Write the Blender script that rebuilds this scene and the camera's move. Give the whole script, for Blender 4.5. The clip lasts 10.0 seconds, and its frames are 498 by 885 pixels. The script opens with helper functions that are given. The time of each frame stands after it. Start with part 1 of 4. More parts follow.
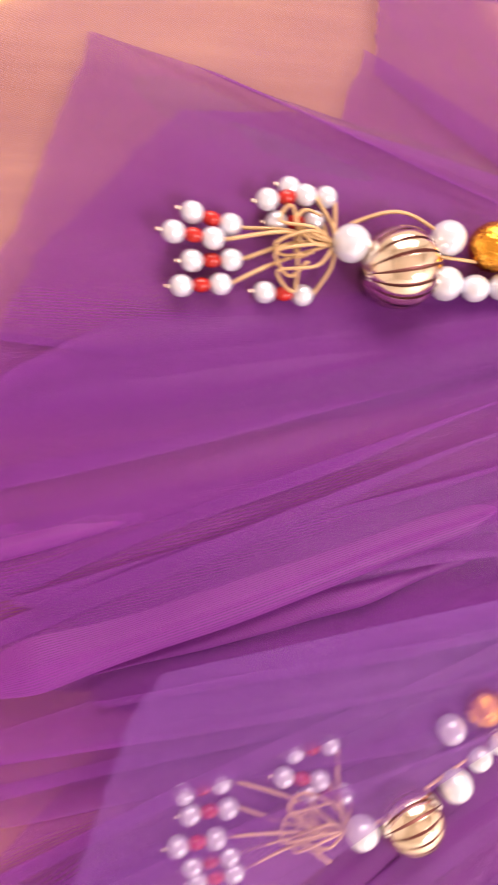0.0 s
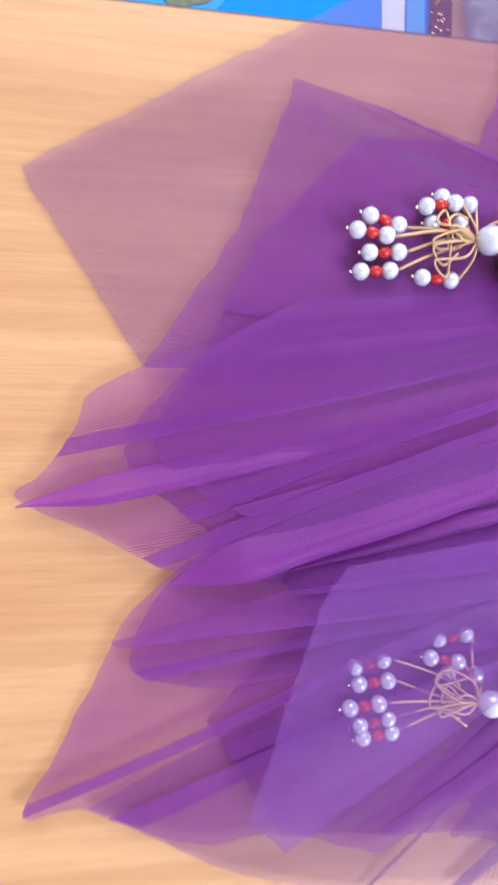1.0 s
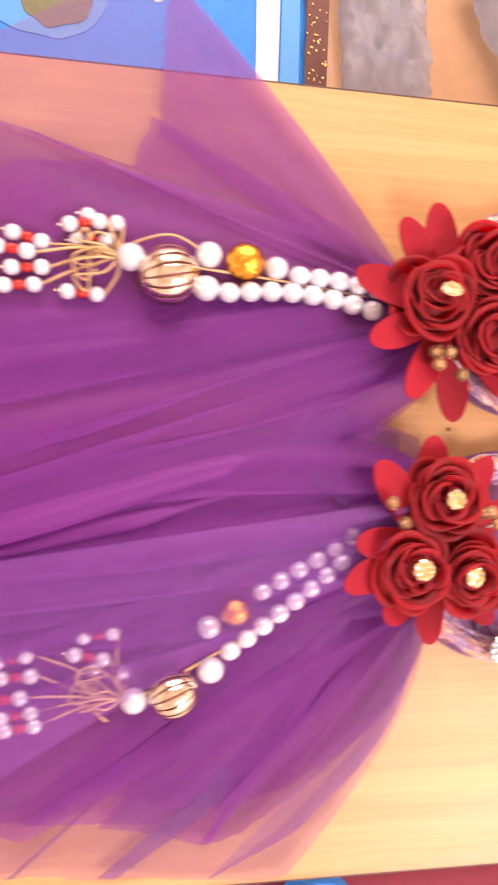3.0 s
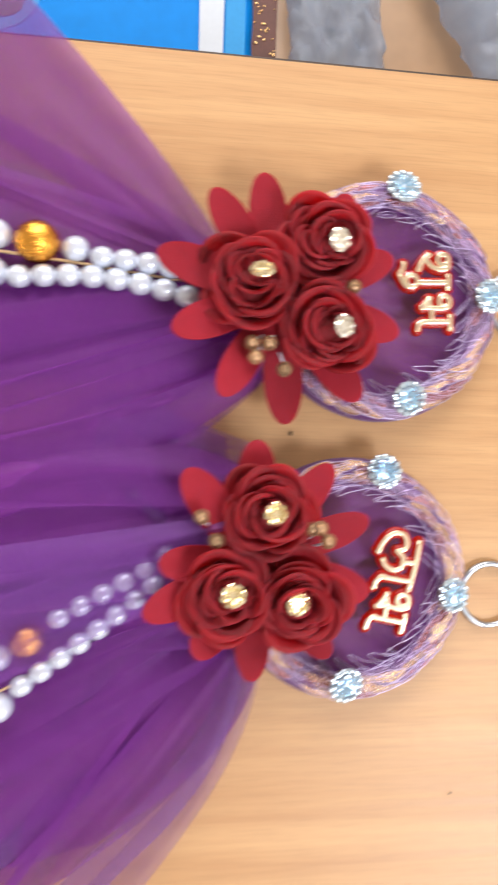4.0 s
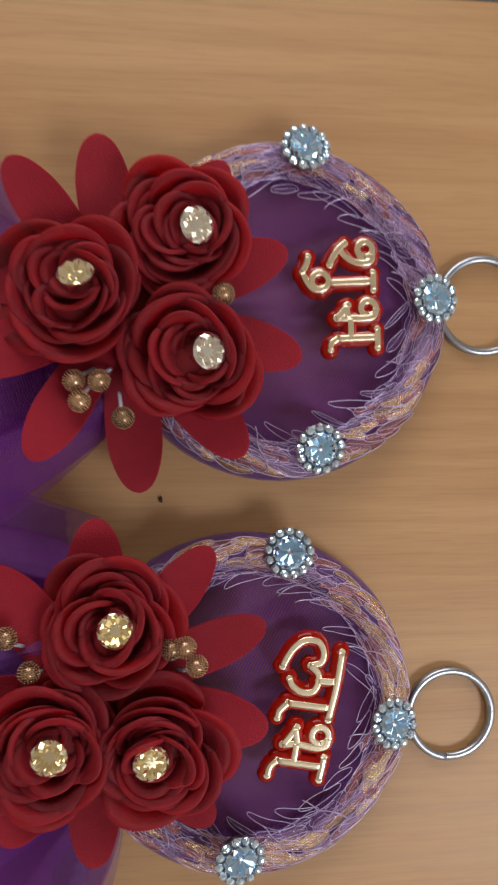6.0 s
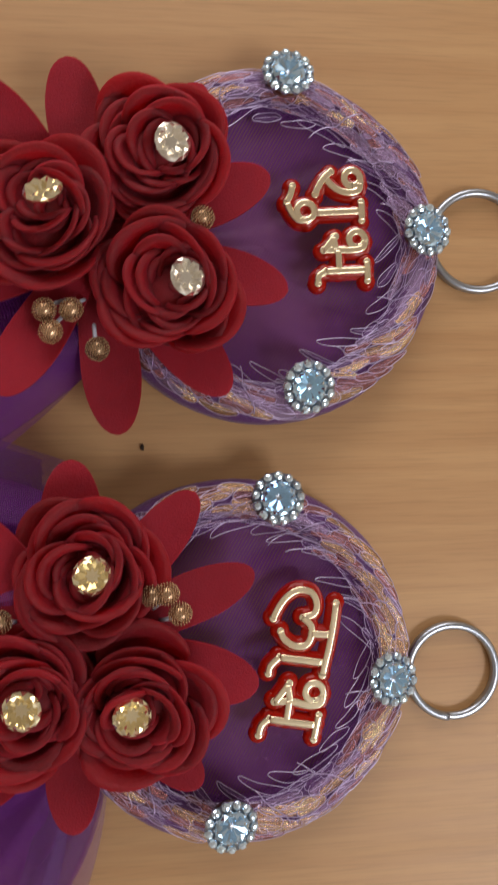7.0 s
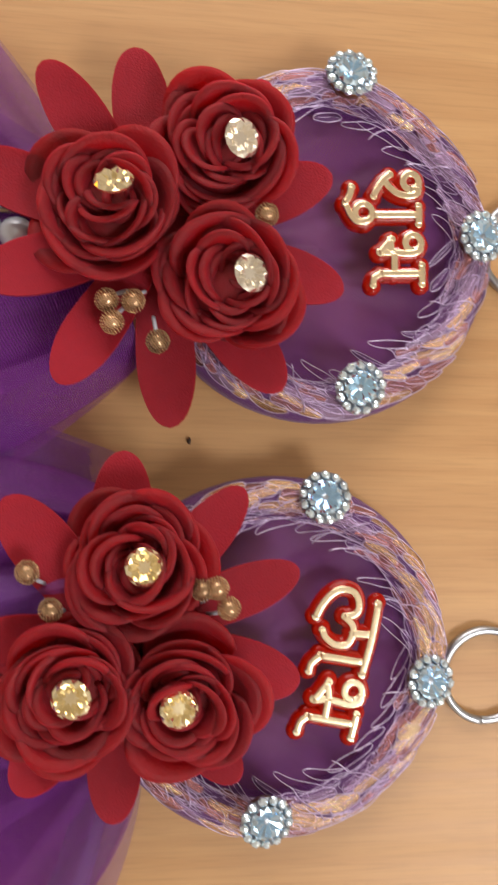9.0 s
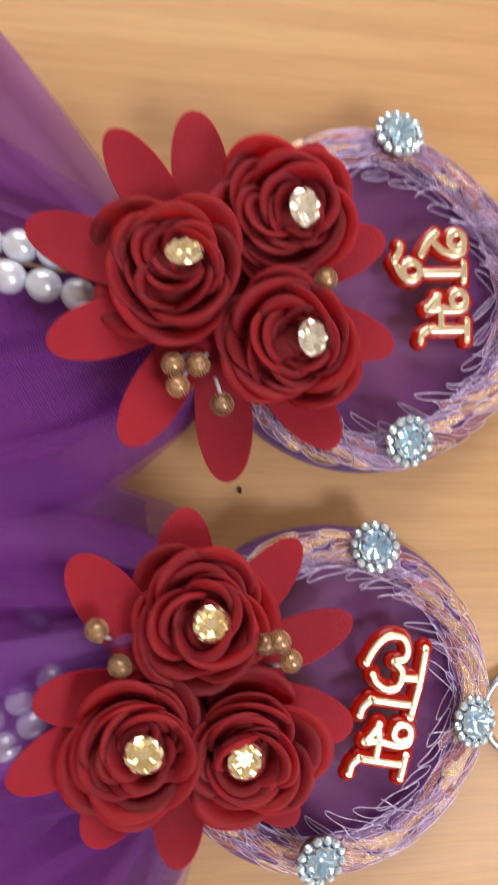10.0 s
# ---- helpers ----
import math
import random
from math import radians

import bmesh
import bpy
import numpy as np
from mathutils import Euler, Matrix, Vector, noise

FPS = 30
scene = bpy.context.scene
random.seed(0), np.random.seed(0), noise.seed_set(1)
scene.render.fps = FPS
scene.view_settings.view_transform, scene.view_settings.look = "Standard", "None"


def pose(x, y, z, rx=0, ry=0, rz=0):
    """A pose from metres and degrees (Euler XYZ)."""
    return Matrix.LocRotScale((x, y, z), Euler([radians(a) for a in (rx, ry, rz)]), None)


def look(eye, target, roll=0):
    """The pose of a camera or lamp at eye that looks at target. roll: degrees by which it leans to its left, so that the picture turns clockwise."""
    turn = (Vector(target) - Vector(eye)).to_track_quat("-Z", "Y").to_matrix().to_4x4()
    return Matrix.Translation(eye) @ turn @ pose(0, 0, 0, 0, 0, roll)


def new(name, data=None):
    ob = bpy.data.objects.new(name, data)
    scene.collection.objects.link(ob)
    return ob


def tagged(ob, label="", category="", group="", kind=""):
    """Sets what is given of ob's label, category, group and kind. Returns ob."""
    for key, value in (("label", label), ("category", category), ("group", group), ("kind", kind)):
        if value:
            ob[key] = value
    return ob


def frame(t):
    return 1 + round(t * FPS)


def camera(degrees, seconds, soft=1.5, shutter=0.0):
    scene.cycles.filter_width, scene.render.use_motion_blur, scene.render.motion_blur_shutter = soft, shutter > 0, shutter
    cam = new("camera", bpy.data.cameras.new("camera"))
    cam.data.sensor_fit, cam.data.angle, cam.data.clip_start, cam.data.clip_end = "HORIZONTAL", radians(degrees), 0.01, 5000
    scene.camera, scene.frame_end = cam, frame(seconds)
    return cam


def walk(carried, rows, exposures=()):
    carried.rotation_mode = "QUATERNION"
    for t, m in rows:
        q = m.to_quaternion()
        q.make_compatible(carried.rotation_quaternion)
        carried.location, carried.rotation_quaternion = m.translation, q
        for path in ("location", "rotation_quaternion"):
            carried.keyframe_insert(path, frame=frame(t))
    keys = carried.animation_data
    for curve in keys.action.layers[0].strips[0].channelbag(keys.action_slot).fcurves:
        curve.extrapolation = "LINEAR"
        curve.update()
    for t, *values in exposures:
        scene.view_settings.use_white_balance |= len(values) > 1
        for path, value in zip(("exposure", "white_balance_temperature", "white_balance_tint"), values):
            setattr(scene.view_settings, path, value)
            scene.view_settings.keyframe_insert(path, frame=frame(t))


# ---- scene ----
cam = camera(38.0, 10.0, soft=2.0, shutter=0.9)
PATH = [
    (0.0, -0.0164, 0.0128, 0.2201, -2.32, -11.18, 0.69),
    (0.5, -0.0584, 0.0019, 0.2419, -1.09, -12.23, -0.63),
    (1.0, -0.0846, -0.0107, 0.2719, -1.29, -10.29, 1.36),
    (1.5, -0.0691, -0.0098, 0.3056, -2.26, -9.11, 3.25),
    (2.0, -0.0429, -0.0111, 0.3126, -1.52, -10.62, 2.37),
    (2.5, 0.0067, -0.0046, 0.3160, -1.48, -10.07, 2.33),
    (2.7, 0.0255, -0.0079, 0.3146, -0.93, -10.24, 2.13),
    (3.8, 0.1309, -0.0080, 0.2901, -0.23, -7.03, 2.59),
    (4.0, 0.1456, -0.0065, 0.2841, 0.14, -7.60, 2.25),
    (4.5, 0.1860, -0.0054, 0.2646, 1.15, -6.62, 1.32),
    (5.0, 0.1999, 0.0030, 0.2498, 0.49, -5.94, 0.88),
    (5.5, 0.2013, 0.0146, 0.2312, 0.46, -6.11, 1.53),
    (5.7, 0.2017, 0.0179, 0.2204, -0.08, -5.91, 1.29),
    (6.8, 0.2088, -0.0001, 0.1989, 1.38, -5.92, -0.65),
    (7.0, 0.2083, -0.0031, 0.1982, 1.26, -5.98, -0.37),
    (7.5, 0.2032, -0.0105, 0.1980, 1.19, -6.32, 1.22),
    (8.0, 0.1997, -0.0124, 0.1979, 1.33, -6.04, 1.84),
    (8.5, 0.1982, -0.0128, 0.1983, 1.13, -6.77, 1.28),
    (9.0, 0.1940, -0.0033, 0.1973, 0.78, -6.51, 1.97),
    (9.5, 0.1857, 0.0006, 0.1925, 0.27, -6.90, 1.98),
    (10.0, 0.1731, 0.0121, 0.2001, 0.11, -8.28, 1.79),
]
EXPOSURES = [
    (0.0, 1.08, 7900, 36), (0.5, 1.14, 7250, 46), (1.0, 0.94, 5500, 20), (1.5, 1.02, 5600, 18), (2.0, 1.14, 7000, 32), (2.7, 1.25, 8800, 52),
    (3.8, 0.92, 6400, 14), (4.5, 0.24, 6100, 11), (5.5, -0.45, 6200, 12), (7.5, -0.46, 6650, 14), (9.0, 0.16, 7000, 14), (10.0, 0.32, 6600, 15),
]
walk(cam, [(t, pose(*row)) for t, *row in PATH], EXPOSURES)

# ---- light: a large window to the north, white room ----
FLOOR = -0.46
world = bpy.data.worlds.new("sky")
scene.world = world
world.use_nodes = True
wn = world.node_tree
sky = wn.nodes.new("ShaderNodeTexSky")
sky.sky_type, sky.sun_disc = "NISHITA", False
sky.sun_elevation, sky.sun_rotation = radians(40), radians(200)
wn.links.new(sky.outputs[0], wn.nodes["Background"].inputs[0])
wn.nodes["Background"].inputs[1].default_value = 0.12


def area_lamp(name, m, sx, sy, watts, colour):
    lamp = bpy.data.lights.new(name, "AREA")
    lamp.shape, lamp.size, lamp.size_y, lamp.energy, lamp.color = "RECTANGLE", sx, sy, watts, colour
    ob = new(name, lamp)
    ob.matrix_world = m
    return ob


area_lamp("window_light", look((0.1, 1.66, 1.05), (0.1, 0.0, 0.2)), 1.5, 1.2, 26.0, (1.0, 0.95, 0.88))
# Unseen lamp added under the ceiling to fill in from the south-east.
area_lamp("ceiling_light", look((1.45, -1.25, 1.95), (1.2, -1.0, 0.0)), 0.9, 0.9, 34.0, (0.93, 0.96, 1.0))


# ---- materials ----
def material(name, colour, rough=0.5, metal=0.0, vary=0.12, grain=300.0, bump=0.0, bump_scale=800.0, **more):
    """Principled surface with variation at two scales and a fine relief."""
    m = bpy.data.materials.new(name)
    m.use_nodes = True
    n, l = m.node_tree.nodes, m.node_tree.links
    b = n["Principled BSDF"]
    b.inputs["Roughness"].default_value, b.inputs["Metallic"].default_value = rough, metal
    for key, value in more.items():
        b.inputs[key.replace("_", " ")].default_value = value
    co = n.new("ShaderNodeTexCoord")
    fine, broad = n.new("ShaderNodeTexNoise"), n.new("ShaderNodeTexNoise")
    fine.inputs["Scale"].default_value, broad.inputs["Scale"].default_value = grain, grain / 12
    info = n.new("ShaderNodeObjectInfo")
    add = n.new("ShaderNodeMath")
    add.operation = "ADD"
    add2 = n.new("ShaderNodeMath")
    add2.operation = "ADD"
    for t in (fine, broad):
        l.new(co.outputs["Object"], t.inputs["Vector"])
    l.new(fine.outputs["Fac"], add.inputs[0])
    l.new(broad.outputs["Fac"], add.inputs[1])
    l.new(add.outputs[0], add2.inputs[0])
    l.new(info.outputs["Random"], add2.inputs[1])
    ramp = n.new("ShaderNodeMapRange")
    ramp.inputs["From Min"].default_value, ramp.inputs["From Max"].default_value = 0.5, 2.5
    ramp.inputs["To Min"].default_value, ramp.inputs["To Max"].default_value = 1 - vary, 1 + vary
    l.new(add2.outputs[0], ramp.inputs["Value"])
    mix = n.new("ShaderNodeVectorMath")
    mix.operation = "SCALE"
    mix.inputs[0].default_value = colour
    l.new(ramp.outputs[0], mix.inputs["Scale"])
    l.new(mix.outputs[0], b.inputs["Base Color"])
    if bump:
        t = n.new("ShaderNodeTexNoise")
        t.inputs["Scale"].default_value = bump_scale
        l.new(co.outputs["Object"], t.inputs["Vector"])
        bp = n.new("ShaderNodeBump")
        bp.inputs["Strength"].default_value, bp.inputs["Distance"].default_value = bump, 0.0006
        l.new(t.outputs["Fac"], bp.inputs["Height"])
        l.new(bp.outputs[0], b.inputs["Normal"])
    return m


def wood(name, light, dark, rough=0.44):
    m = material(name, light, rough)
    n, l = m.node_tree.nodes, m.node_tree.links
    b = n["Principled BSDF"]
    co, mp = n.new("ShaderNodeTexCoord"), n.new("ShaderNodeMapping")
    mp.inputs["Scale"].default_value = (1.6, 42.0, 10.0)
    l.new(co.outputs["Object"], mp.inputs["Vector"])
    a, c = n.new("ShaderNodeTexNoise"), n.new("ShaderNodeTexNoise")
    a.inputs["Scale"].default_value, a.inputs["Detail"].default_value, a.inputs["Distortion"].default_value = 1.0, 6.0, 0.6
    c.inputs["Scale"].default_value, c.inputs["Detail"].default_value = 7.0, 4.0
    l.new(mp.outputs[0], a.inputs["Vector"])
    l.new(mp.outputs[0], c.inputs["Vector"])
    mixf = n.new("ShaderNodeMath")
    mixf.operation = "MULTIPLY_ADD"
    mixf.inputs[1].default_value = 0.55
    l.new(c.outputs["Fac"], mixf.inputs[0])
    l.new(a.outputs["Fac"], mixf.inputs[2])
    r = n.new("ShaderNodeValToRGB")
    r.color_ramp.elements[0].position, r.color_ramp.elements[0].color = 0.52, (*dark, 1)
    r.color_ramp.elements[1].position, r.color_ramp.elements[1].color = 0.95, (*light, 1)
    l.new(mixf.outputs[0], r.inputs[0])
    fm, fleck, fr = n.new("ShaderNodeMapping"), n.new("ShaderNodeTexNoise"), n.new("ShaderNodeMapRange")
    fm.inputs["Scale"].default_value = (60.0, 1300.0, 100.0)
    l.new(co.outputs["Object"], fm.inputs["Vector"])
    l.new(fm.outputs[0], fleck.inputs["Vector"])
    fleck.inputs["Scale"].default_value, fleck.inputs["Detail"].default_value = 1.0, 3.0
    fr.inputs["From Min"].default_value, fr.inputs["From Max"].default_value = 0.30, 0.52
    fr.inputs["To Min"].default_value, fr.inputs["To Max"].default_value = 0.91, 1.0
    l.new(fleck.outputs["Fac"], fr.inputs["Value"])
    tone = n.new("ShaderNodeVectorMath")
    tone.operation = "SCALE"
    l.new(r.outputs[0], tone.inputs[0])
    l.new(fr.outputs[0], tone.inputs["Scale"])
    l.new(tone.outputs[0], b.inputs["Base Color"])
    rr = n.new("ShaderNodeMapRange")
    rr.inputs["To Min"].default_value, rr.inputs["To Max"].default_value = rough - 0.06, rough + 0.1
    l.new(c.outputs["Fac"], rr.inputs["Value"])
    l.new(rr.outputs[0], b.inputs["Roughness"])
    return m


def tulle(name, colour, cover, weave=1500.0, thread=0.22):
    """Sheer woven net: threads that scatter light, holes that let it through."""
    m = bpy.data.materials.new(name)
    m.use_nodes = True
    n, l = m.node_tree.nodes, m.node_tree.links
    b, out = n["Principled BSDF"], n["Material Output"]
    b.inputs["Base Color"].default_value = (*colour, 1)
    b.inputs["Roughness"].default_value = 0.55
    b.inputs["Sheen Weight"].default_value, b.inputs["Sheen Tint"].default_value = 0.15, (0.75, 0.5, 0.95, 1)
    back = n.new("ShaderNodeBsdfTranslucent")
    back.inputs[0].default_value = (*[min(1, c * 1.3) for c in colour], 1)
    cloth, clear, mix = n.new("ShaderNodeMixShader"), n.new("ShaderNodeBsdfTransparent"), n.new("ShaderNodeMixShader")
    cloth.inputs[0].default_value = 0.45
    l.new(b.outputs[0], cloth.inputs[1])
    l.new(back.outputs[0], cloth.inputs[2])
    uv = n.new("ShaderNodeUVMap")
    sep = n.new("ShaderNodeSeparateXYZ")
    l.new(uv.outputs[0], sep.inputs[0])
    waves = []
    for axis in (0, 1):
        k, s = n.new("ShaderNodeMath"), n.new("ShaderNodeMath")
        k.operation, s.operation = "MULTIPLY", "SINE"
        k.inputs[1].default_value = weave * 2 * math.pi
        l.new(sep.outputs[axis], k.inputs[0])
        l.new(k.outputs[0], s.inputs[0])
        waves.append(s)
    both = n.new("ShaderNodeMath")
    both.operation = "MAXIMUM"
    l.new(waves[0].outputs[0], both.inputs[0])
    l.new(waves[1].outputs[0], both.inputs[1])
    blotch = n.new("ShaderNodeTexNoise")
    blotch.inputs["Scale"].default_value = 30.0
    l.new(uv.outputs[0], blotch.inputs["Vector"])
    f1 = n.new("ShaderNodeMath")
    f1.operation = "MULTIPLY_ADD"
    f1.inputs[1].default_value = thread
    l.new(both.outputs[0], f1.inputs[0])
    f2 = n.new("ShaderNodeMath")
    f2.operation = "MULTIPLY_ADD"
    f2.inputs[1].default_value, f2.inputs[2].default_value = 0.16, cover - 0.16
    l.new(blotch.outputs["Fac"], f2.inputs[0])
    l.new(f2.outputs[0], f1.inputs[2])
    f1.use_clamp = True
    l.new(f1.outputs[0], mix.inputs[0])
    l.new(clear.outputs[0], mix.inputs[1])
    l.new(cloth.outputs[0], mix.inputs[2])
    l.new(mix.outputs[0], out.inputs["Surface"])
    return m


WOOD = wood("bench_laminate", (0.60, 0.350, 0.158), (0.46, 0.240, 0.098))
EDGE = material("edge_band", (0.06, 0.04, 0.03), 0.5)
TULLE = tulle("purple_tulle", (0.285, 0.047, 0.375), 0.45)
OVER = tulle("purple_overlay", (0.29, 0.10, 0.46), 0.40)
DOUBLED = tulle("doubled_tulle", (0.32, 0.052, 0.395), 0.70)
VEIL = tulle("purple_veil", (0.24, 0.095, 0.36), 0.37)
NET = tulle("hoop_net", (0.23, 0.052, 0.31), 0.66, 1250.0, 0.34)
COVER = tulle("hoop_cover", (0.26, 0.085, 0.37), 0.06, 1400.0, 0.26)
def woven(m, pitch, turn, dark):
    """Crossing threads over a tissue: small rows with darker gaps."""
    n, l = m.node_tree.nodes, m.node_tree.links
    b = n["Principled BSDF"]
    base = b.inputs["Base Color"].links[0].from_socket
    co, mp, br, mul = n.new("ShaderNodeTexCoord"), n.new("ShaderNodeMapping"), n.new("ShaderNodeTexBrick"), n.new("ShaderNodeVectorMath")
    mp.inputs["Rotation"].default_value = (0, 0, radians(turn))
    l.new(co.outputs["Object"], mp.inputs["Vector"])
    l.new(mp.outputs[0], br.inputs["Vector"])
    br.inputs["Scale"].default_value = 1.0
    br.inputs["Brick Width"].default_value, br.inputs["Row Height"].default_value = pitch * 1.6, pitch
    br.inputs["Mortar Size"].default_value, br.inputs["Mortar Smooth"].default_value = pitch * 0.16, 0.4
    br.inputs["Color1"].default_value, br.inputs["Color2"].default_value = (1, 1, 1, 1), (0.85, 0.78, 0.76, 1)
    br.inputs["Mortar"].default_value = (*dark, 1)
    mul.operation = "MULTIPLY"
    l.new(base, mul.inputs[0])
    l.new(br.outputs["Color"], mul.inputs[1])
    l.new(mul.outputs[0], b.inputs["Base Color"])
    return m


WRAP = material("purple_wrap", (0.125, 0.038, 0.17), 0.32, bump=0.8, bump_scale=1400, Sheen_Weight=0.15)
FOAM = material("red_foam", (0.295, 0.011, 0.024), 0.75, vary=0.2, bump=0.45, bump_scale=2200, Specular_IOR_Level=0.25, Subsurface_Weight=0.45, Subsurface_Radius=(0.9, 0.12, 0.12), Subsurface_Scale=0.004)
ROSE_FELT = material("red_felt", (0.215, 0.0048, 0.0105), 0.62, vary=0.3, grain=500, bump=0.3, bump_scale=1600, Specular_IOR_Level=0.28, Sheen_Weight=0.10, Sheen_Tint=(1.0, 0.2, 0.25, 1), Sheen_Roughness=0.4, Subsurface_Weight=0.8, Subsurface_Radius=(1.0, 0.12, 0.12), Subsurface_Scale=0.008)
PALE_CRYSTAL = material("pale_champagne_crystal", (0.92, 0.87, 0.76), 0.16, 0.9, vary=0.1, grain=900)
CRYSTAL = material("foiled_crystal", (0.60, 0.81, 1.0), 0.05, 0.9, vary=0.1, grain=900)
ICE = material("ice_crystal", (0.72, 0.86, 0.97), 0.06, 0.8, vary=0.3, grain=900)
CHAMPAGNE = material("champagne_crystal", (1.0, 0.88, 0.58), 0.05, 0.92, vary=0.1, grain=900)
SILVER = material("silver_metal", (0.46, 0.50, 0.56), 0.3, 1.0, vary=0.08)
PALEGOLD = material("pale_gold", (0.90, 0.78, 0.62), 0.16, 1.0)
GOLD = material("gold_metal", (0.90, 0.62, 0.28), 0.18, 1.0, vary=0.1)
ORANGE_GOLD = material("orange_gold", (0.90, 0.42, 0.06), 0.16, 1.0, bump=1.0, bump_scale=6)
LETTER = material("gold_letter", (1.0, 0.86, 0.60), 0.22, 0.95, vary=0.06)
ACRYLIC = material("red_acrylic", (0.44, 0.008, 0.0012), 0.06, vary=0.15, Specular_IOR_Level=0.22, Transmission_Weight=0.2)
BRONZE = material("bronze_setting", (0.42, 0.22, 0.09), 0.3, 1.0, vary=0.2)
PEARL = material("pearl", (0.66, 0.70, 0.80), 0.25, 0.3, vary=0.04, Coat_Weight=1.0, Coat_Roughness=0.08, Sheen_Weight=0.15)
REDBEAD = material("red_bead", (0.45, 0.02, 0.015), 0.25, vary=0.2)
THREAD = material("gold_thread", (0.62, 0.42, 0.22), 0.4, 0.5, bump=0.6, bump_scale=2500)
LILAC = material("lilac_thread", (0.64, 0.55, 0.77), 0.28, 0.55)
COPPER = woven(material("copper_foil", (1.0, 0.74, 0.42), 0.24, 1.0, vary=0.6, grain=3500, bump=1.0, bump_scale=2200), 0.00042, 35, (0.40, 0.24, 0.30))
ROSEFOIL = woven(material("rose_foil", (0.60, 0.30, 0.27), 0.2, 0.8, vary=0.6, grain=3500, bump=1.0, bump_scale=2200), 0.00042, -20, (0.40, 0.24, 0.30))
PLUM = material("plum_tissue", (0.10, 0.035, 0.13), 0.3, 0.4, vary=0.3, bump=0.8, bump_scale=2000)
LILACFOIL = woven(material("lilac_foil", (0.50, 0.39, 0.60), 0.2, 0.7, vary=0.4, grain=1500, bump=1.0, bump_scale=2200), 0.00042, 60, (0.40, 0.24, 0.30))
GLITTER = material("gold_glitter", (0.50, 0.33, 0.20), 0.25, 0.95, vary=0.6, grain=9)
WIRE = material("white_wire", (0.52, 0.54, 0.64), 0.4)
WALL = material("white_wall", (0.78, 0.76, 0.72), 0.9, vary=0.05, grain=60)
TILE = material("tan_floor_tile", (0.36, 0.22, 0.12), 0.35, vary=0.25, grain=40)
BLUE = material("blue_plastic", (0.002, 0.26, 0.82), 0.55, vary=0.2, grain=60, Specular_IOR_Level=0.2)
PALEBLUE = material("pale_blue_print", (0.05, 0.33, 0.72), 0.55, Specular_IOR_Level=0.2)
WHITEPRINT = material("white_print", (0.55, 0.60, 0.66), 0.4, vary=0.1, grain=200)
GREENPRINT = material("green_print", (0.10, 0.13, 0.03), 0.4, vary=0.7, grain=150)
MAROON = material("maroon_cloth", (0.22, 0.03, 0.05), 0.9, vary=0.2, bump=0.5, bump_scale=600)
SEQUIN = material("dark_sequin", (0.06, 0.022, 0.016), 0.35, 0.6, vary=0.5, grain=300)
TAPE = material("blue_tape", (0.002, 0.25, 0.82), 0.5, vary=0.15, Specular_IOR_Level=0.2)
CARD = material("grey_card", (0.40, 0.42, 0.44), 0.7)
CRUMB = material("dark_crumb", (0.05, 0.03, 0.02), 0.8)
BAG = tulle("clear_plastic", (0.40, 0.50, 0.64), 0.55, 0.0)
bag_shader = BAG.node_tree.nodes["Principled BSDF"]
bag_shader.inputs["Roughness"].default_value, bag_shader.inputs["Coat Weight"].default_value = 0.12, 1.0
crease, relief = BAG.node_tree.nodes.new("ShaderNodeTexNoise"), BAG.node_tree.nodes.new("ShaderNodeBump")
crease.inputs["Scale"].default_value, crease.inputs["Detail"].default_value, crease.inputs["Distortion"].default_value = 26.0, 2.0, 0.8
relief.inputs["Strength"].default_value, relief.inputs["Distance"].default_value = 0.5, 0.003
BAG.node_tree.links.new(crease.outputs["Fac"], relief.inputs["Height"])
BAG.node_tree.links.new(relief.outputs[0], bag_shader.inputs["Normal"])
BAG.node_tree.links.new(relief.outputs[0], bag_shader.inputs["Coat Normal"])

# ---- building helpers ----
WORLD = {}


def part(name, bm, mat, parent=None, label="", m=None, smooth=True):
    """One mesh object, from a bmesh or a mesh, under a thing or part, at the world pose m."""
    if isinstance(bm, bmesh.types.BMesh):
        me = bpy.data.meshes.new(name)
        bm.normal_update()
        bm.to_mesh(me)
        bm.free()
        if smooth:
            me.polygons.foreach_set("use_smooth", [True] * len(me.polygons))
    else:
        me = bm
    if mat and not me.materials:
        me.materials.append(mat)
    ob = new(name, me)
    m = m or Matrix()
    if parent:
        ob.parent = parent
        ob.matrix_parent_inverse = WORLD[parent].inverted()
    ob.matrix_basis = m
    WORLD[ob] = m
    return tagged(ob, label)


def thing(name, m, label, category, group=""):
    ob = new(name)
    ob.empty_display_size = 0.01
    ob.matrix_basis = m
    WORLD[ob] = m
    return tagged(ob, label, category, group)


def mesh_of(name, bm, mat, smooth=True):
    me = bpy.data.meshes.new(name)
    bm.normal_update()
    bm.to_mesh(me)
    bm.free()
    if smooth:
        me.polygons.foreach_set("use_smooth", [True] * len(me.polygons))
    me.materials.append(mat)
    return me


def box(sx, sy, sz, bevel=0.0, m=None):
    bm = bmesh.new()
    bmesh.ops.create_cube(bm, size=1, matrix=(m or Matrix()) @ Matrix.Diagonal((sx, sy, sz, 1)))
    if bevel:
        bmesh.ops.bevel(bm, geom=bm.edges[:], offset=bevel, segments=2, affect="EDGES")
    return bm


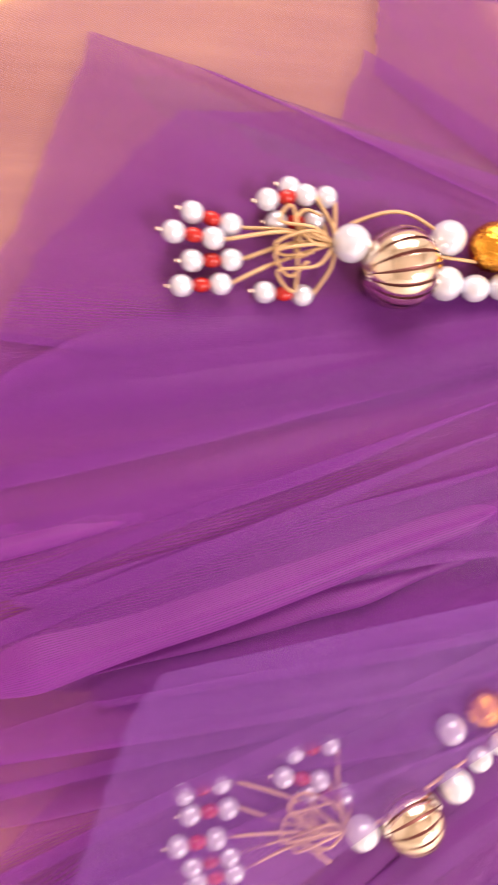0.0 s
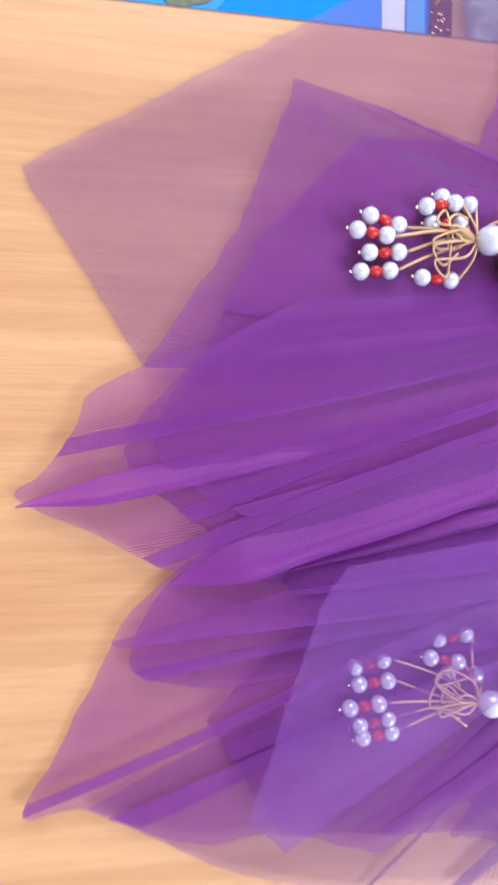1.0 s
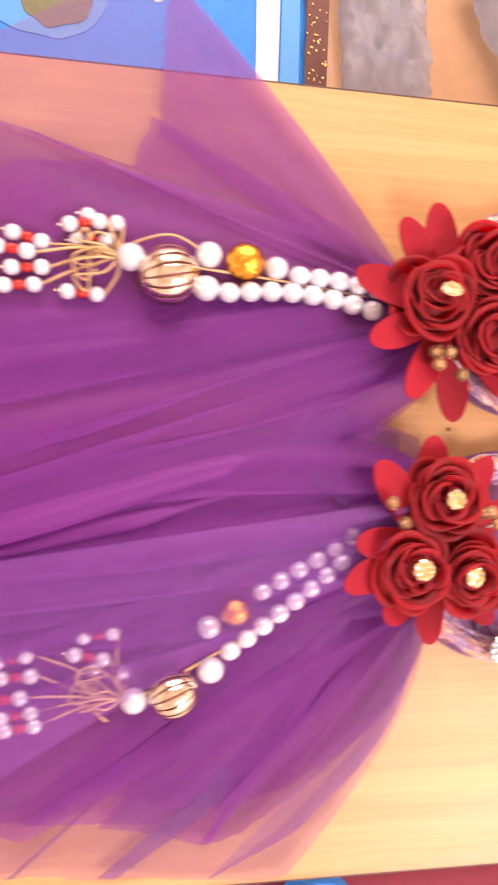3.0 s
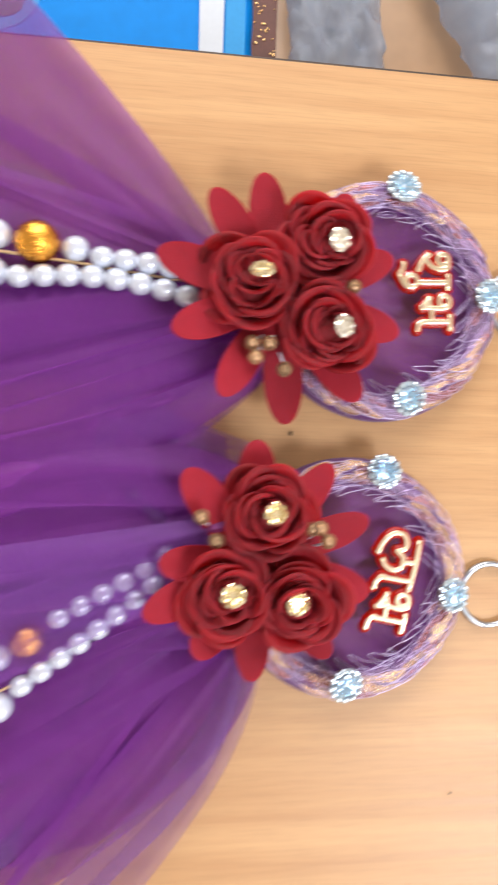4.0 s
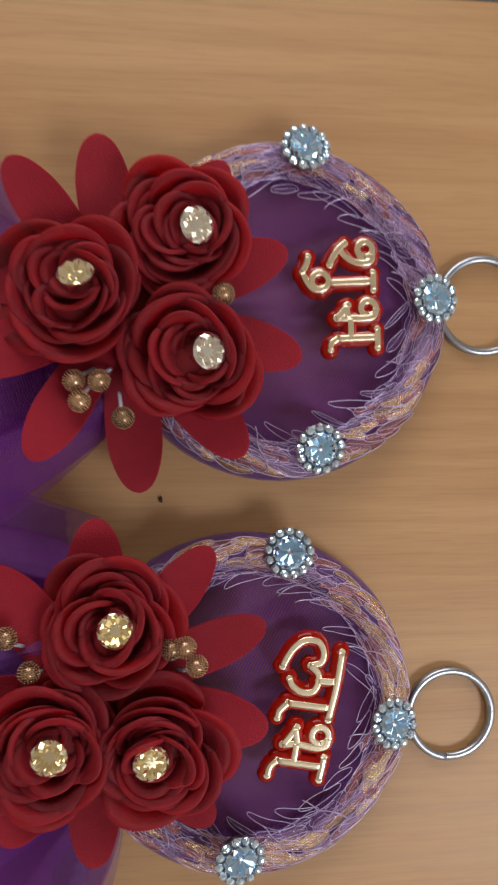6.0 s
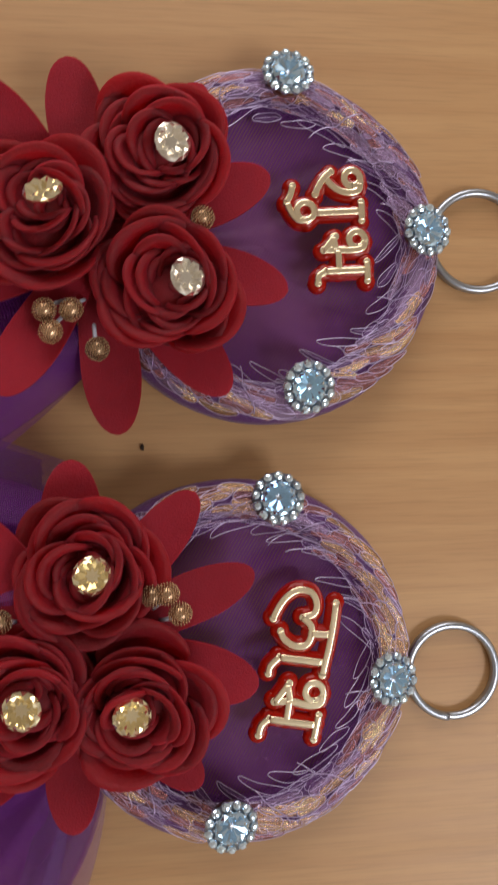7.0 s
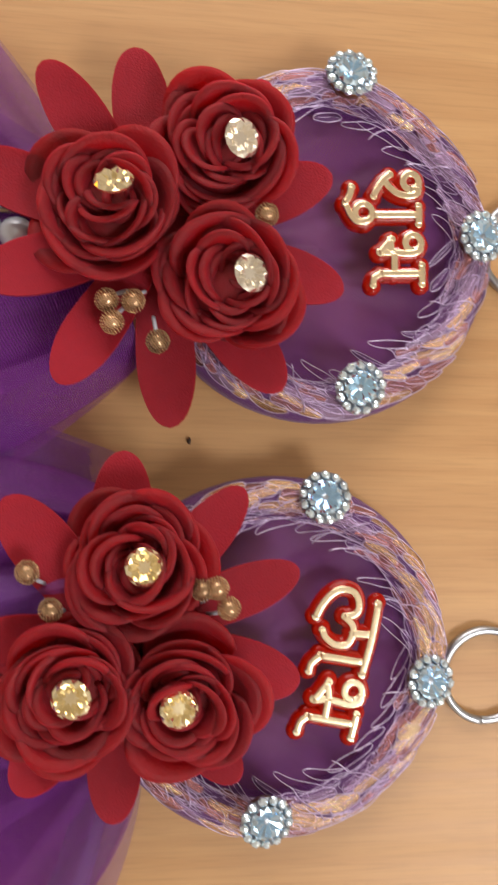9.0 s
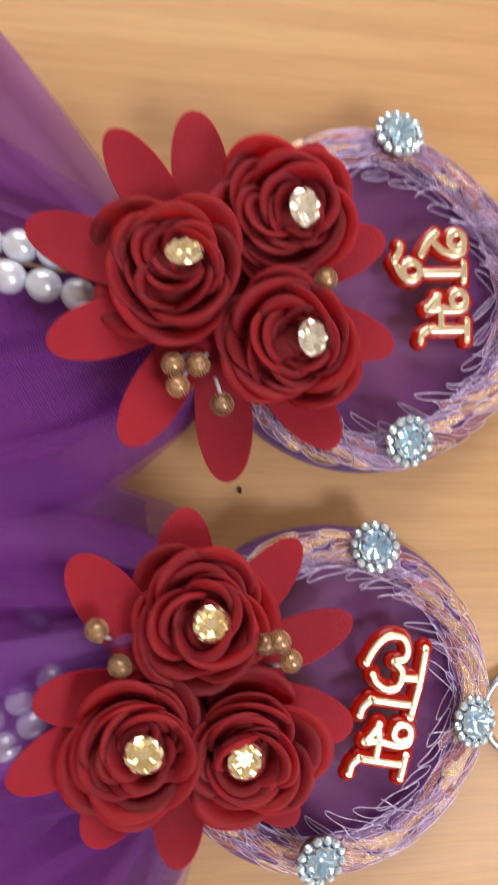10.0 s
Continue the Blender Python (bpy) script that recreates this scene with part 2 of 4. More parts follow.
def tube(points, radius, sides=6, closed=False, bm=None):
    bm = bm or bmesh.new()
    pts = [Vector(p) for p in points]
    n = len(pts)
    rings = []
    for i, p in enumerate(pts):
        a = pts[(i - 1) % n] if closed or i else p
        b = pts[(i + 1) % n] if closed or i < n - 1 else p
        d = (b - a).normalized()
        s = d.cross(Vector((0, 0, 1)))
        s = s.normalized() if s.length > 1e-4 else Vector((1, 0, 0))
        up = s.cross(d)
        rings.append([bm.verts.new(p + (s * math.cos(k) + up * math.sin(k)) * radius) for k in [2 * math.pi * j / sides for j in range(sides)]])
    for i in range(n if closed else n - 1):
        r, q = rings[i], rings[(i + 1) % n]
        for j in range(sides):
            bm.faces.new((r[j], r[(j + 1) % sides], q[(j + 1) % sides], q[j]))
    if not closed:
        bm.faces.new(rings[0][::-1])
        bm.faces.new(rings[-1])
    return bm


def curve_points(ctrl, n=20):
    """Smooth line through control points."""
    c = [Vector(p) for p in ctrl]
    c = [2 * c[0] - c[1], *c, 2 * c[-1] - c[-2]]
    out = []
    for i in range(n + 1):
        x = i / n * (len(c) - 3)
        k = min(int(x), len(c) - 4)
        t = x - k
        a, b, d, e = c[k:k + 4]
        out.append(0.5 * (2 * b + (d - a) * t + (2 * a - 5 * b + 4 * d - e) * t * t + (3 * b - a - 3 * d + e) * t ** 3))
    return out


def ball_mesh(name, mat, sx=1.0, sy=1.0, sz=1.0, seg=16):
    bm = bmesh.new()
    bmesh.ops.create_uvsphere(bm, u_segments=seg, v_segments=seg * 2 // 3, radius=1)
    bmesh.ops.scale(bm, vec=(sx, sy, sz), verts=bm.verts)
    return mesh_of(name, bm, mat)


# ---- the room ----
def slab(name, lo, hi, mat, label=""):
    bm = box(*[h - l for l, h in zip(lo, hi)], m=Matrix.Translation([(a + b) / 2 for a, b in zip(lo, hi)]))
    return tagged(part(name, bm, mat, None, label, smooth=False), kind="structure")


CEIL = 2.15
slab("floor", (-1.9, -2.1, FLOOR - 0.1), (2.1, 1.75, FLOOR), TILE)
tagged(slab("ceiling", (-1.9, -2.1, CEIL), (2.1, 1.75, CEIL + 0.1), WALL))
slab("wall_south", (-1.9, -2.2, FLOOR), (2.1, -2.1, CEIL), WALL)
slab("wall_west", (-2.0, -2.2, FLOOR), (-1.9, 1.9, CEIL), WALL)
slab("wall_east", (2.1, -2.2, FLOOR), (2.2, 1.9, CEIL), WALL)
bm = box(4.0, 0.15, 0.86, m=Matrix.Translation((0.1, 1.825, FLOOR + 0.43)))
for sx, sy, sz, x, z in ((4.0, 0.15, 0.45, 0.1, CEIL - 0.225), (1.2, 0.15, 1.3, -1.3, 1.05), (1.2, 0.15, 1.3, 1.5, 1.05)):
    bmesh.ops.create_cube(bm, size=1, matrix=Matrix.Translation((x, 1.825, z)) @ Matrix.Diagonal((sx, sy, sz, 1)))
tagged(part("wall_north", bm, WALL, smooth=False), kind="structure")

# ---- bench ----
LEAN_BENCH = 0.83
bench = thing("wooden_bench", pose(0.1, 0, 0, 0, 0, LEAN_BENCH), "light orange wood laminate bench, smooth and lightly grained", "bench")
W0, W1 = -0.2043, 0.1467
mb = pose(0.1, (W0 + W1) / 2 + 0.0014, -0.011, 0, 0, LEAN_BENCH)
part("seat_board", box(1.1, W1 - W0, 0.022, 0.0015), WOOD, bench, m=mb, smooth=False)
for s in (-1, 1):
    part("edge_band", box(1.1, 0.001, 0.018), EDGE, bench, "thin dark edge band", m=mb @ Matrix.Translation((0, s * ((W1 - W0) / 2 + 0.0008), -0.0005)), smooth=False)
leg = mesh_of("leg", box(0.04, 0.04, -FLOOR - 0.022, 0.003), WOOD, False)
for x in (-0.48, 0.48):
    for y in (-0.13, 0.13):
        part("leg", leg, None, bench, m=mb @ Matrix.Translation((x, y, (FLOOR + 0.022) / 2 - 0.011)))


# ---- tulle ----
def polyline(points, n):
    """n + 1 places evenly along straight runs between points."""
    pts = [Vector((*p, 0)) for p in points]
    runs = [(b - a).length for a, b in zip(pts, pts[1:])]
    total = sum(runs)
    out = []
    for i in range(n + 1):
        d = total * i / n
        k = 0
        while k < len(runs) - 1 and d > runs[k]:
            d -= runs[k]
            k += 1
        out.append(pts[k].lerp(pts[k + 1], min(1, d / runs[k])))
    return out


def sheet(neck, hem, z, seed=0, fold=0.003, folds=4, bulge=(0.0, 0.0), pleats=(), mouth=0.005, nu=60, nv=150, lift=0.0, curved=False):
    """A gathered sheet: it fans out from the neck (two points) to the hem line. pleats: (centre, half-width, depth) of folds
    that lie over; bulge: how far the two side edges swell outward."""
    bm = bmesh.new()
    uvl = bm.loops.layers.uv.new("UVMap")
    rng = random.Random(seed)
    ph = [rng.uniform(0, 6.3) for _ in range(6)]
    line = curve_points([(*p, 0) for p in hem], 600) if curved else polyline(hem, 600)
    n0, n1 = Vector((*neck[0], 0)), Vector((*neck[1], 0))

    def at_hem(v):
        x = max(0.0, min(0.9999, v)) * 600
        k = int(x)
        return line[k].lerp(line[k + 1], x - k)

    grid = []
    for i in range(nu + 1):
        u = i / nu
        gather = math.exp(-u * 3.2)
        row = []
        for j in range(nv + 1):
            v0 = j / nv
            inside = math.sin(math.pi * v0) ** 0.5
            v, up = v0, 0.0
            for c, w, deep in pleats:
                cc = c + 0.05 * math.sin(2.3 * u + 9 * c + ph[2])
                ww = 1.6 * w * (0.75 + 0.5 * noise.noise((c * 7, u * 2.5, seed)))
                s = (v0 - cc) / ww
                if abs(s) < 1:
                    d = 0.7 * deep * min(1, 0.25 + 1.4 * u)
                    v -= ww * d * math.sin(math.pi * s)
                    up += 0.0016 * d * math.cos(math.pi * s / 2)
            v += inside * 0.02 * noise.noise((v0 * 4, u * 3, seed + 3.7))
            h = at_hem(v)
            a = n0.lerp(n1, v)
            p = a.lerp(h, u)
            side = (h - a).cross(Vector((0, 0, 1))).normalized()
            swell = bulge[1] * max(0, 2.2 * v - 1.2) - bulge[0] * max(0, 1 - 2.2 * v)
            p += side * swell * math.sin(math.pi * min(1, u ** 0.75))
            wave = v0 + 0.035 * math.sin(2.1 * u + ph[3]) + 0.03 * noise.noise((v0 * 3, u * 3, seed + 1.1))
            ridge = 0.5 + 0.5 * math.sin(2 * math.pi * folds * wave + ph[0])
            fine = 1 - abs(math.sin(math.pi * folds * 2.7 * wave + ph[1]))
            soft = noise.noise((v0 * 5 + seed, u * 2.5, seed))
            amp = fold * (0.5 + 1.3 * gather + 0.45 * math.sin(math.pi * u))
            zz = z + amp * (1.1 * ridge + (0.03 + 0.3 * gather) * fine + 0.7 * soft + 0.3) + up + mouth * gather * (1 - min(1, abs(2 * v - 1)) ** 2) + lift * u
            edge = 0.0016 * noise.noise((v0 * 22, 0, seed)) * u ** 6
            p += (h - a).normalized() * edge
            row.append(bm.verts.new((p.x, p.y, max(0.0012, zz))))
        grid.append(row)
    for i in range(nu):
        for j in range(nv):
            f = bm.faces.new((grid[i][j], grid[i][j + 1], grid[i + 1][j + 1], grid[i + 1][j]))
            f.smooth = True
            for lp, (a, b) in zip(f.loops, ((i, j), (i, j + 1), (i + 1, j + 1), (i + 1, j))):
                lp[uvl].uv = (a / nu * 0.25, b / nv * 0.25)
    return bm


def fold_ridge(points, width, height, z, seed):
    """A long fold of cloth: it rises from the sheet on one side, rolls over and tucks under itself on the other."""
    bm = bmesh.new()
    uvl = bm.loops.layers.uv.new("UVMap")
    line = curve_points([(*p, 0) for p in points], 70)
    rows = []
    for i, p in enumerate(line):
        t = i / 70
        d = (line[min(70, i + 1)] - line[max(0, i - 1)]).normalized()
        side = Vector((-d.y, d.x, 0))
        swell = math.sin(math.pi * min(1, 0.12 + t * 0.95)) ** 0.6
        w = width * (0.8 + 0.4 * noise.noise((t * 4, seed, 0))) * (1 - 0.55 * t) * min(1, 0.04 + 4 * t)
        hh = height * swell * min(1, 0.1 + 4 * t) * (0.85 + 0.4 * noise.noise((t * 5, seed, 3)))
        row = []
        for j in range(25):
            u = j / 24
            if u < 0.6:
                q = u / 0.6
                off, up = w * (1 - q), hh * (0.5 - 0.5 * math.cos(math.pi * q)) ** 1.3
            else:
                a = (u - 0.6) / 0.4 * math.pi
                off, up = -0.70 * hh * math.sin(a) + 0.25 * w * max(0, u - 0.8), hh * (0.5 + 0.5 * math.cos(a))
            up += 0.0004 * noise.noise((t * 14, u * 6, seed))
            row.append(bm.verts.new(p + side * off + Vector((0, 0, z + up))))
        rows.append(row)
    for i in range(70):
        for j in range(24):
            f = bm.faces.new((rows[i][j], rows[i + 1][j], rows[i + 1][j + 1], rows[i][j + 1]))
            for lp, (a, b) in zip(f.loops, ((i, j), (i + 1, j), (i + 1, j + 1), (i, j + 1))):
                lp[uvl].uv = (a / 70 * 0.25, b / 24 * 0.03)
    return bm


# ---- flowers ----
def star_petal_mesh(length, width):
    """Foam petal lying along +x from the middle, rounded at the tip, 2 mm thick, lightly cupped."""
    bm = bmesh.new()
    n, top, bot = 16, [], []
    for i in range(n + 1):
        x = 1 - (1 - i / n) ** 1.6
        w = width * (0.55 + 0.45 * math.sin(math.pi * min(1, x * 1.15) * 0.62)) * math.sqrt(max(0, 1 - max(0, (x - 0.62) / 0.38) ** 2.4))
        w = max(w, 0.0004)
        for lst, dz in ((top, 0.0010), (bot, -0.0010)):
            lst.append([bm.verts.new((length * x, w * s, dz * (1 - 0.35 * abs(s)) * min(1, 0.3 + w / width) + 0.0016 * s * s * (w / width) ** 2 + 0.0075 * x ** 1.5 - 0.0012 * math.sin(3 * x))) for s in (-1, -0.85, -0.4, 0, 0.4, 0.85, 1)])
    for a, b in ((top, 1), (bot, 0)):
        for i in range(n):
            for j in range(6):
                q = (a[i][j], a[i + 1][j], a[i + 1][j + 1], a[i][j + 1])
                bm.faces.new(q if b else q[::-1])
    for i in range(n):
        for j in (0, 6):
            q = (top[i][j], bot[i][j], bot[i + 1][j], top[i + 1][j])
            bm.faces.new(q if j == 0 else q[::-1])
    for j in range(6):
        bm.faces.new((top[n][j], bot[n][j], bot[n][j + 1], top[n][j + 1]))
    for lst in (top, bot):
        rim = [r[0] for r in lst] + [*lst[n]] + [r[6] for r in lst][::-1]
        for a, b in zip(rim, rim[1:]):
            e = bm.edges.get((a, b)) if a is not b else None
            if e:
                e.smooth = False
    return bm


def rose_petal_mesh(radius, height, span, lip, turn, seed):
    """A cupped felt petal with a round outline; its rim rolls outward over a soft lip."""
    bm = bmesh.new()
    na, nh, nl, thick = 18, 5, 4, 0.0007
    rng = random.Random(seed)
    wob, lean, drift = rng.uniform(0, 6), rng.uniform(-0.3, 0.3), rng.uniform(-0.0012, 0.0012)
    layers = []
    for t in (0, 1):
        grid = []
        for i in range(na + 1):
            s = 2 * i / na - 1
            crown = math.sqrt(max(0, 1 - abs(s) ** 2.4))
            top = height * (0.12 + 0.88 * crown) * (1 + 0.05 * math.sin(3 * s + wob) + lean * 0.25 * s)
            roll = lip * (0.35 + 0.65 * crown) * (1 + 0.3 * math.sin(2.5 * s + wob))
            a = span / 2 * s
            row = []
            for k in range(nh + nl + 1):
                h = min(1, k / nh)
                q = max(0, k - nh) / nl * turn
                r = radius * (0.66 + 0.34 * (top * h / height) ** 1.2) + drift * s * s + roll * (1 - math.cos(q))
                z = (top - roll) * h + roll * math.sin(q)
                row.append(bm.verts.new(((r - t * thick * math.cos(q)) * math.cos(a), (r - t * thick * math.cos(q)) * math.sin(a), z + t * thick * math.sin(q))))
            grid.append(row)
        layers.append(grid)
    o, q = layers
    nk = nh + nl
    for i in range(na):
        for k in range(nk):
            bm.faces.new((o[i][k], o[i + 1][k], o[i + 1][k + 1], o[i][k + 1]))
            bm.faces.new((q[i][k], q[i][k + 1], q[i + 1][k + 1], q[i + 1][k]))
        bm.faces.new((o[i][nk], o[i + 1][nk], q[i + 1][nk], q[i][nk]))
    for k in range(nk):
        bm.faces.new((o[0][k], o[0][k + 1], q[0][k + 1], q[0][k]))
        bm.faces.new((o[na][k], q[na][k], q[na][k + 1], o[na][k + 1]))
    return bm


# rings of a rose, from the heart outward: radius, height, span, lip, how far the lip turns, petals
RINGS = [(0.0024, 0.0098, 3.8, 0.0004, 2.0, 2), (0.0040, 0.0106, 3.4, 0.0005, 2.0, 3), (0.0055, 0.0112, 3.0, 0.0006, 1.9, 3), (0.0069, 0.0118, 2.8, 0.0006, 1.8, 4), (0.0083, 0.0121, 2.7, 0.0007, 1.7, 4),
         (0.0096, 0.0120, 2.6, 0.0008, 1.6, 4), (0.0109, 0.0114, 2.5, 0.0012, 1.5, 5), (0.0120, 0.0104, 2.2, 0.0022, 1.4, 5), (0.0128, 0.0088, 1.9, 0.0040, 1.3, 5)]
PETALS = [[mesh_of("rose_petal", rose_petal_mesh(r, h, s, f, t, 10 * i + j), ROSE_FELT) for j in range(3)] for i, (r, h, s, f, t, n) in enumerate(RINGS)]


def rose(parent, x, y, z, turn, tilt_x, tilt_y, heart, size=1.14):
    base = pose(x, y, z, tilt_x, tilt_y, turn)
    bm = bmesh.new()
    bmesh.ops.create_cone(bm, cap_ends=True, segments=16, radius1=0.012 * size, radius2=0.006 * size, depth=0.0075, matrix=Matrix.Translation((0, 0, 0.00375)))
    core = part("rose", bm, ROSE_FELT, parent, "dark red felt rose of many rolled petals", m=base)
    rng = random.Random(int(turn * 7))
    for i, (r, h, s, f, t, n) in enumerate(RINGS):
        for j in range(n):
            a = 360 * j / n + 61 * i + rng.uniform(-22, 22)
            k = size * rng.uniform(0.90, 1.08)
            pull = (1 - i / 8) ** 0.8
            m = Matrix.Translation((heart[0] * pull, heart[1] * pull, 0)) @ base @ pose(rng.uniform(-0.0014, 0.0014), rng.uniform(-0.0014, 0.0014), rng.uniform(-0.0016, 0.0010), rng.uniform(-11, 11), rng.uniform(-8, 12), a) @ Matrix.Diagonal((k, k, k / size, 1))
            part("rose_petal", PETALS[i][(i + j) % 3], None, core, m=m)
    return core


def gem_bm(r, sides=16, deep=0.45, sunk=0.42):
    """Foil-backed round crystal: a star of long facets that fall to the culet, a ring of short crown facets, girdle and skirt."""
    bm = bmesh.new()
    rng = random.Random(sides)
    step = 2 * math.pi / sides

    def ring(rad, z, off=0.0, jig=0.0):
        return [bm.verts.new((r * rad * math.cos(step * (i + off)), r * rad * math.sin(step * (i + off)), r * (z + (jig if i % 2 else -jig) + rng.uniform(-0.03, 0.03) * (rad < 0.9)))) for i in range(sides)]

    star, crown, girdle, skirt = ring(0.66, 0.10, 0, 0.14), ring(0.84, 0.16, 0.5, 0.07), ring(1.0, 0.0), ring(0.94, -deep)
    c = bm.verts.new((r * 0.05, r * 0.03, -r * sunk))
    for i in range(sides):
        j = (i + 1) % sides
        bm.faces.new((c, star[i], star[j]))
        bm.faces.new((star[i], crown[i], star[j]))
        bm.faces.new((star[j], crown[i], crown[j]))
        bm.faces.new((crown[i], girdle[j], crown[j]))
        bm.faces.new((crown[i], girdle[i], girdle[j]))
        bm.faces.new((girdle[i], skirt[i], skirt[j], girdle[j]))
    bm.faces.new(skirt[::-1])
    return bm


GEM_CLEAR = mesh_of("crystal", gem_bm(0.0045, 16, 0.4, 0.24), CRYSTAL, False)
bm = bmesh.new()
bmesh.ops.create_uvsphere(bm, u_segments=8, v_segments=6, radius=0.00132)
bmesh.ops.scale(bm, vec=(1, 1, 0.75), verts=bm.verts)
GEM_SMALL = mesh_of("small_crystal", bm, ICE, False)
GEM_GOLD = mesh_of("gem", gem_bm(0.0044, 16, 0.16), CHAMPAGNE, False)
GEM_PALE = mesh_of("gem", gem_bm(0.0044, 16, 0.16), PALE_CRYSTAL, False)
bm = bmesh.new()
bmesh.ops.create_cone(bm, cap_ends=True, segments=24, radius1=0.0052, radius2=0.0062, depth=0.003)
CUP = mesh_of("stone_cup", bm, BRONZE)
bm = bmesh.new()
for k in range(26):
    a0 = 2 * math.pi * (k + 0.25) / 26
    bmesh.ops.create_icosphere(bm, subdivisions=1, radius=0.00042, matrix=Matrix.Translation(((0.0046 if k % 2 else 0.0065) * math.cos(a0), (0.0046 if k % 2 else 0.0065) * math.sin(a0), 0.0024)))
bmesh.ops.create_cone(bm, cap_ends=True, segments=26, radius1=0.0060, radius2=0.0068, depth=0.0006, matrix=Matrix.Translation((0, 0, 0.0016)))
CLAWS = mesh_of("claw_ring", bm, SILVER)


def stone(parent, x, y, z, tx, ty, turn):
    """A crystal set in a ring of fourteen small ones."""
    base = pose(x, y, z, tx, ty, turn)
    cup = part("rhinestone_button", CUP, None, parent, "clear rhinestone button ringed by small crystals", m=base)
    part("claw_ring", CLAWS, None, cup, "silver ring of tiny claws", m=base)
    part("crystal", GEM_CLEAR, None, cup, m=base @ Matrix.Translation((0, 0, 0.0026)))
    for i in range(13):
        part("small_crystal", GEM_SMALL, None, cup, m=base @ pose(0, 0, 0, 0, 0, 360 * i / 13) @ pose(0.0059, 0, 0.0020, 0, 12, 0))


bm = bmesh.new()
bmesh.ops.create_icosphere(bm, subdivisions=3, radius=0.88)
for v in [v.co.copy() for v in bm.verts]:
    bmesh.ops.create_icosphere(bm, subdivisions=1, radius=0.10, matrix=Matrix.Translation(v * (1.12 + 0.08 * noise.noise(v * 9))))
BUD = mesh_of("stamen_bud", bm, GLITTER)


def bud(parent, x, y, z, stem_to, size=0.0027):
    b = part("stamen_bud", BUD, None, parent, "stamen bud crusted with tiny gold beads", m=pose(x, y, z, 900 * x, 700 * y, 0) @ Matrix.Diagonal((size, size, size, 1)))
    part("stem", tube(curve_points([(x, y, z), (0.75 * x + 0.25 * stem_to[0], 0.75 * y + 0.25 * stem_to[1], z - 0.001), (0.5 * x + 0.5 * stem_to[0], 0.5 * y + 0.5 * stem_to[1], z - 0.005)], 6), 0.0005), WIRE, b, "white wire stem")


# ---- lace, letters, ring ----
TUBE = 0.0056


def on_hoop(cx, cy, r, a, l):
    """A place on the hoop at angle a, l metres inward over its top; past its inner side, on the net."""
    phi = l / TUBE
    if phi < 1.35:
        q, z = r - TUBE * math.sin(phi) * 1.03, 0.0055 + TUBE * math.cos(phi) * 1.03
    else:
        q, z = r - TUBE * math.sin(1.35) - (l - 1.35 * TUBE), 0.0055 + TUBE * 0.225
    z = max(z, 0.0092)
    return Vector((cx + q * math.cos(a), cy + q * math.sin(a), z))


def lace_leaf(parent, cx, cy, r, a, l, length, width, slant, mat, seed):
    """A leaf of tissue foil that hugs the hoop, edged with a thread loop."""
    rng = random.Random(seed)
    n, m = 9, 4
    ca, sa = math.cos(slant), math.sin(slant)
    bend = rng.uniform(-0.15, 0.15)

    def place(x, w, up):
        t, i = length * x, w + bend * length * (x * x - 0.25)
        p = on_hoop(cx, cy, r, a + (t * ca - i * sa) / r, l + t * sa + i * ca)
        return p + Vector((0, 0, up))

    bm, rows = bmesh.new(), []
    for i in range(n + 1):
        x = i / n - 0.5
        wide = width * (math.sin(math.pi * (0.10 + 0.80 * (i / n))) ** 0.3)
        rows.append([bm.verts.new(place(x, wide * s, 0.0002 + 0.00045 * (1 - s * s))) for s in (-1, -0.5, 0, 0.5, 1)])
    for p, q in zip(rows, rows[1:]):
        for j in range(m):
            bm.faces.new((p[j], q[j], q[j + 1], p[j + 1]))
    leaf = part("foil_leaf", bm, mat, parent) if mat else parent
    pts = []
    for k in range(26):
        t = 2 * math.pi * k / 26
        x = 0.54 * math.cos(t) * (1 if mat else 1.25)
        pts.append(place(x, width * 1.12 * math.sin(t) * (1 + 0.15 * math.sin(3 * t + seed)), 0.0005))
    threads = tube(pts, 0.00011 if mat else 0.00013, 5, True)
    if mat:
        for w in (0.1,):
            tube([place(0.46 * (k / 4 - 1), width * (w + 0.08 * math.sin(k + seed)), 0.00058) for k in range(9)], 0.00009, 4, False, threads)
    part("thread_loop", threads, LILAC, leaf, "lilac metallic thread")


def stroke_bm(lines, radius, flat, z, crown=1.0):
    """Rounded strokes along smooth lines, flattened in height; crown under 1 planes their tops level."""
    bm = bmesh.new()
    for k, pts in enumerate(lines):
        body = set(bm.verts)
        tube(curve_points([(x, y, 0) for x, y in pts], max(10, 5 * len(pts))), radius, 12, False, bm)
        for v in set(bm.verts) - body:
            v.co.z = min(v.co.z, (crown + 0.03 * k) * radius)
        tips = {v for x, y in (pts[0], pts[-1]) for v in bmesh.ops.create_uvsphere(bm, u_segments=12, v_segments=8, radius=radius * 1.12, matrix=Matrix.Translation((x, y, 0)))["verts"]}
        for v in tips:
            v.co.z = min(v.co.z, (crown - 0.35 + 0.03 * k) * radius)
    for v in bm.verts:
        v.co.z = v.co.z * flat + z
    return bm


def circle(x, y, r, a0=0, a1=360, n=9):
    return [(x + r * math.cos(radians(a0 + (a1 - a0) * i / n)), y + r * math.sin(radians(a0 + (a1 - a0) * i / n))) for i in range(n + 1)]


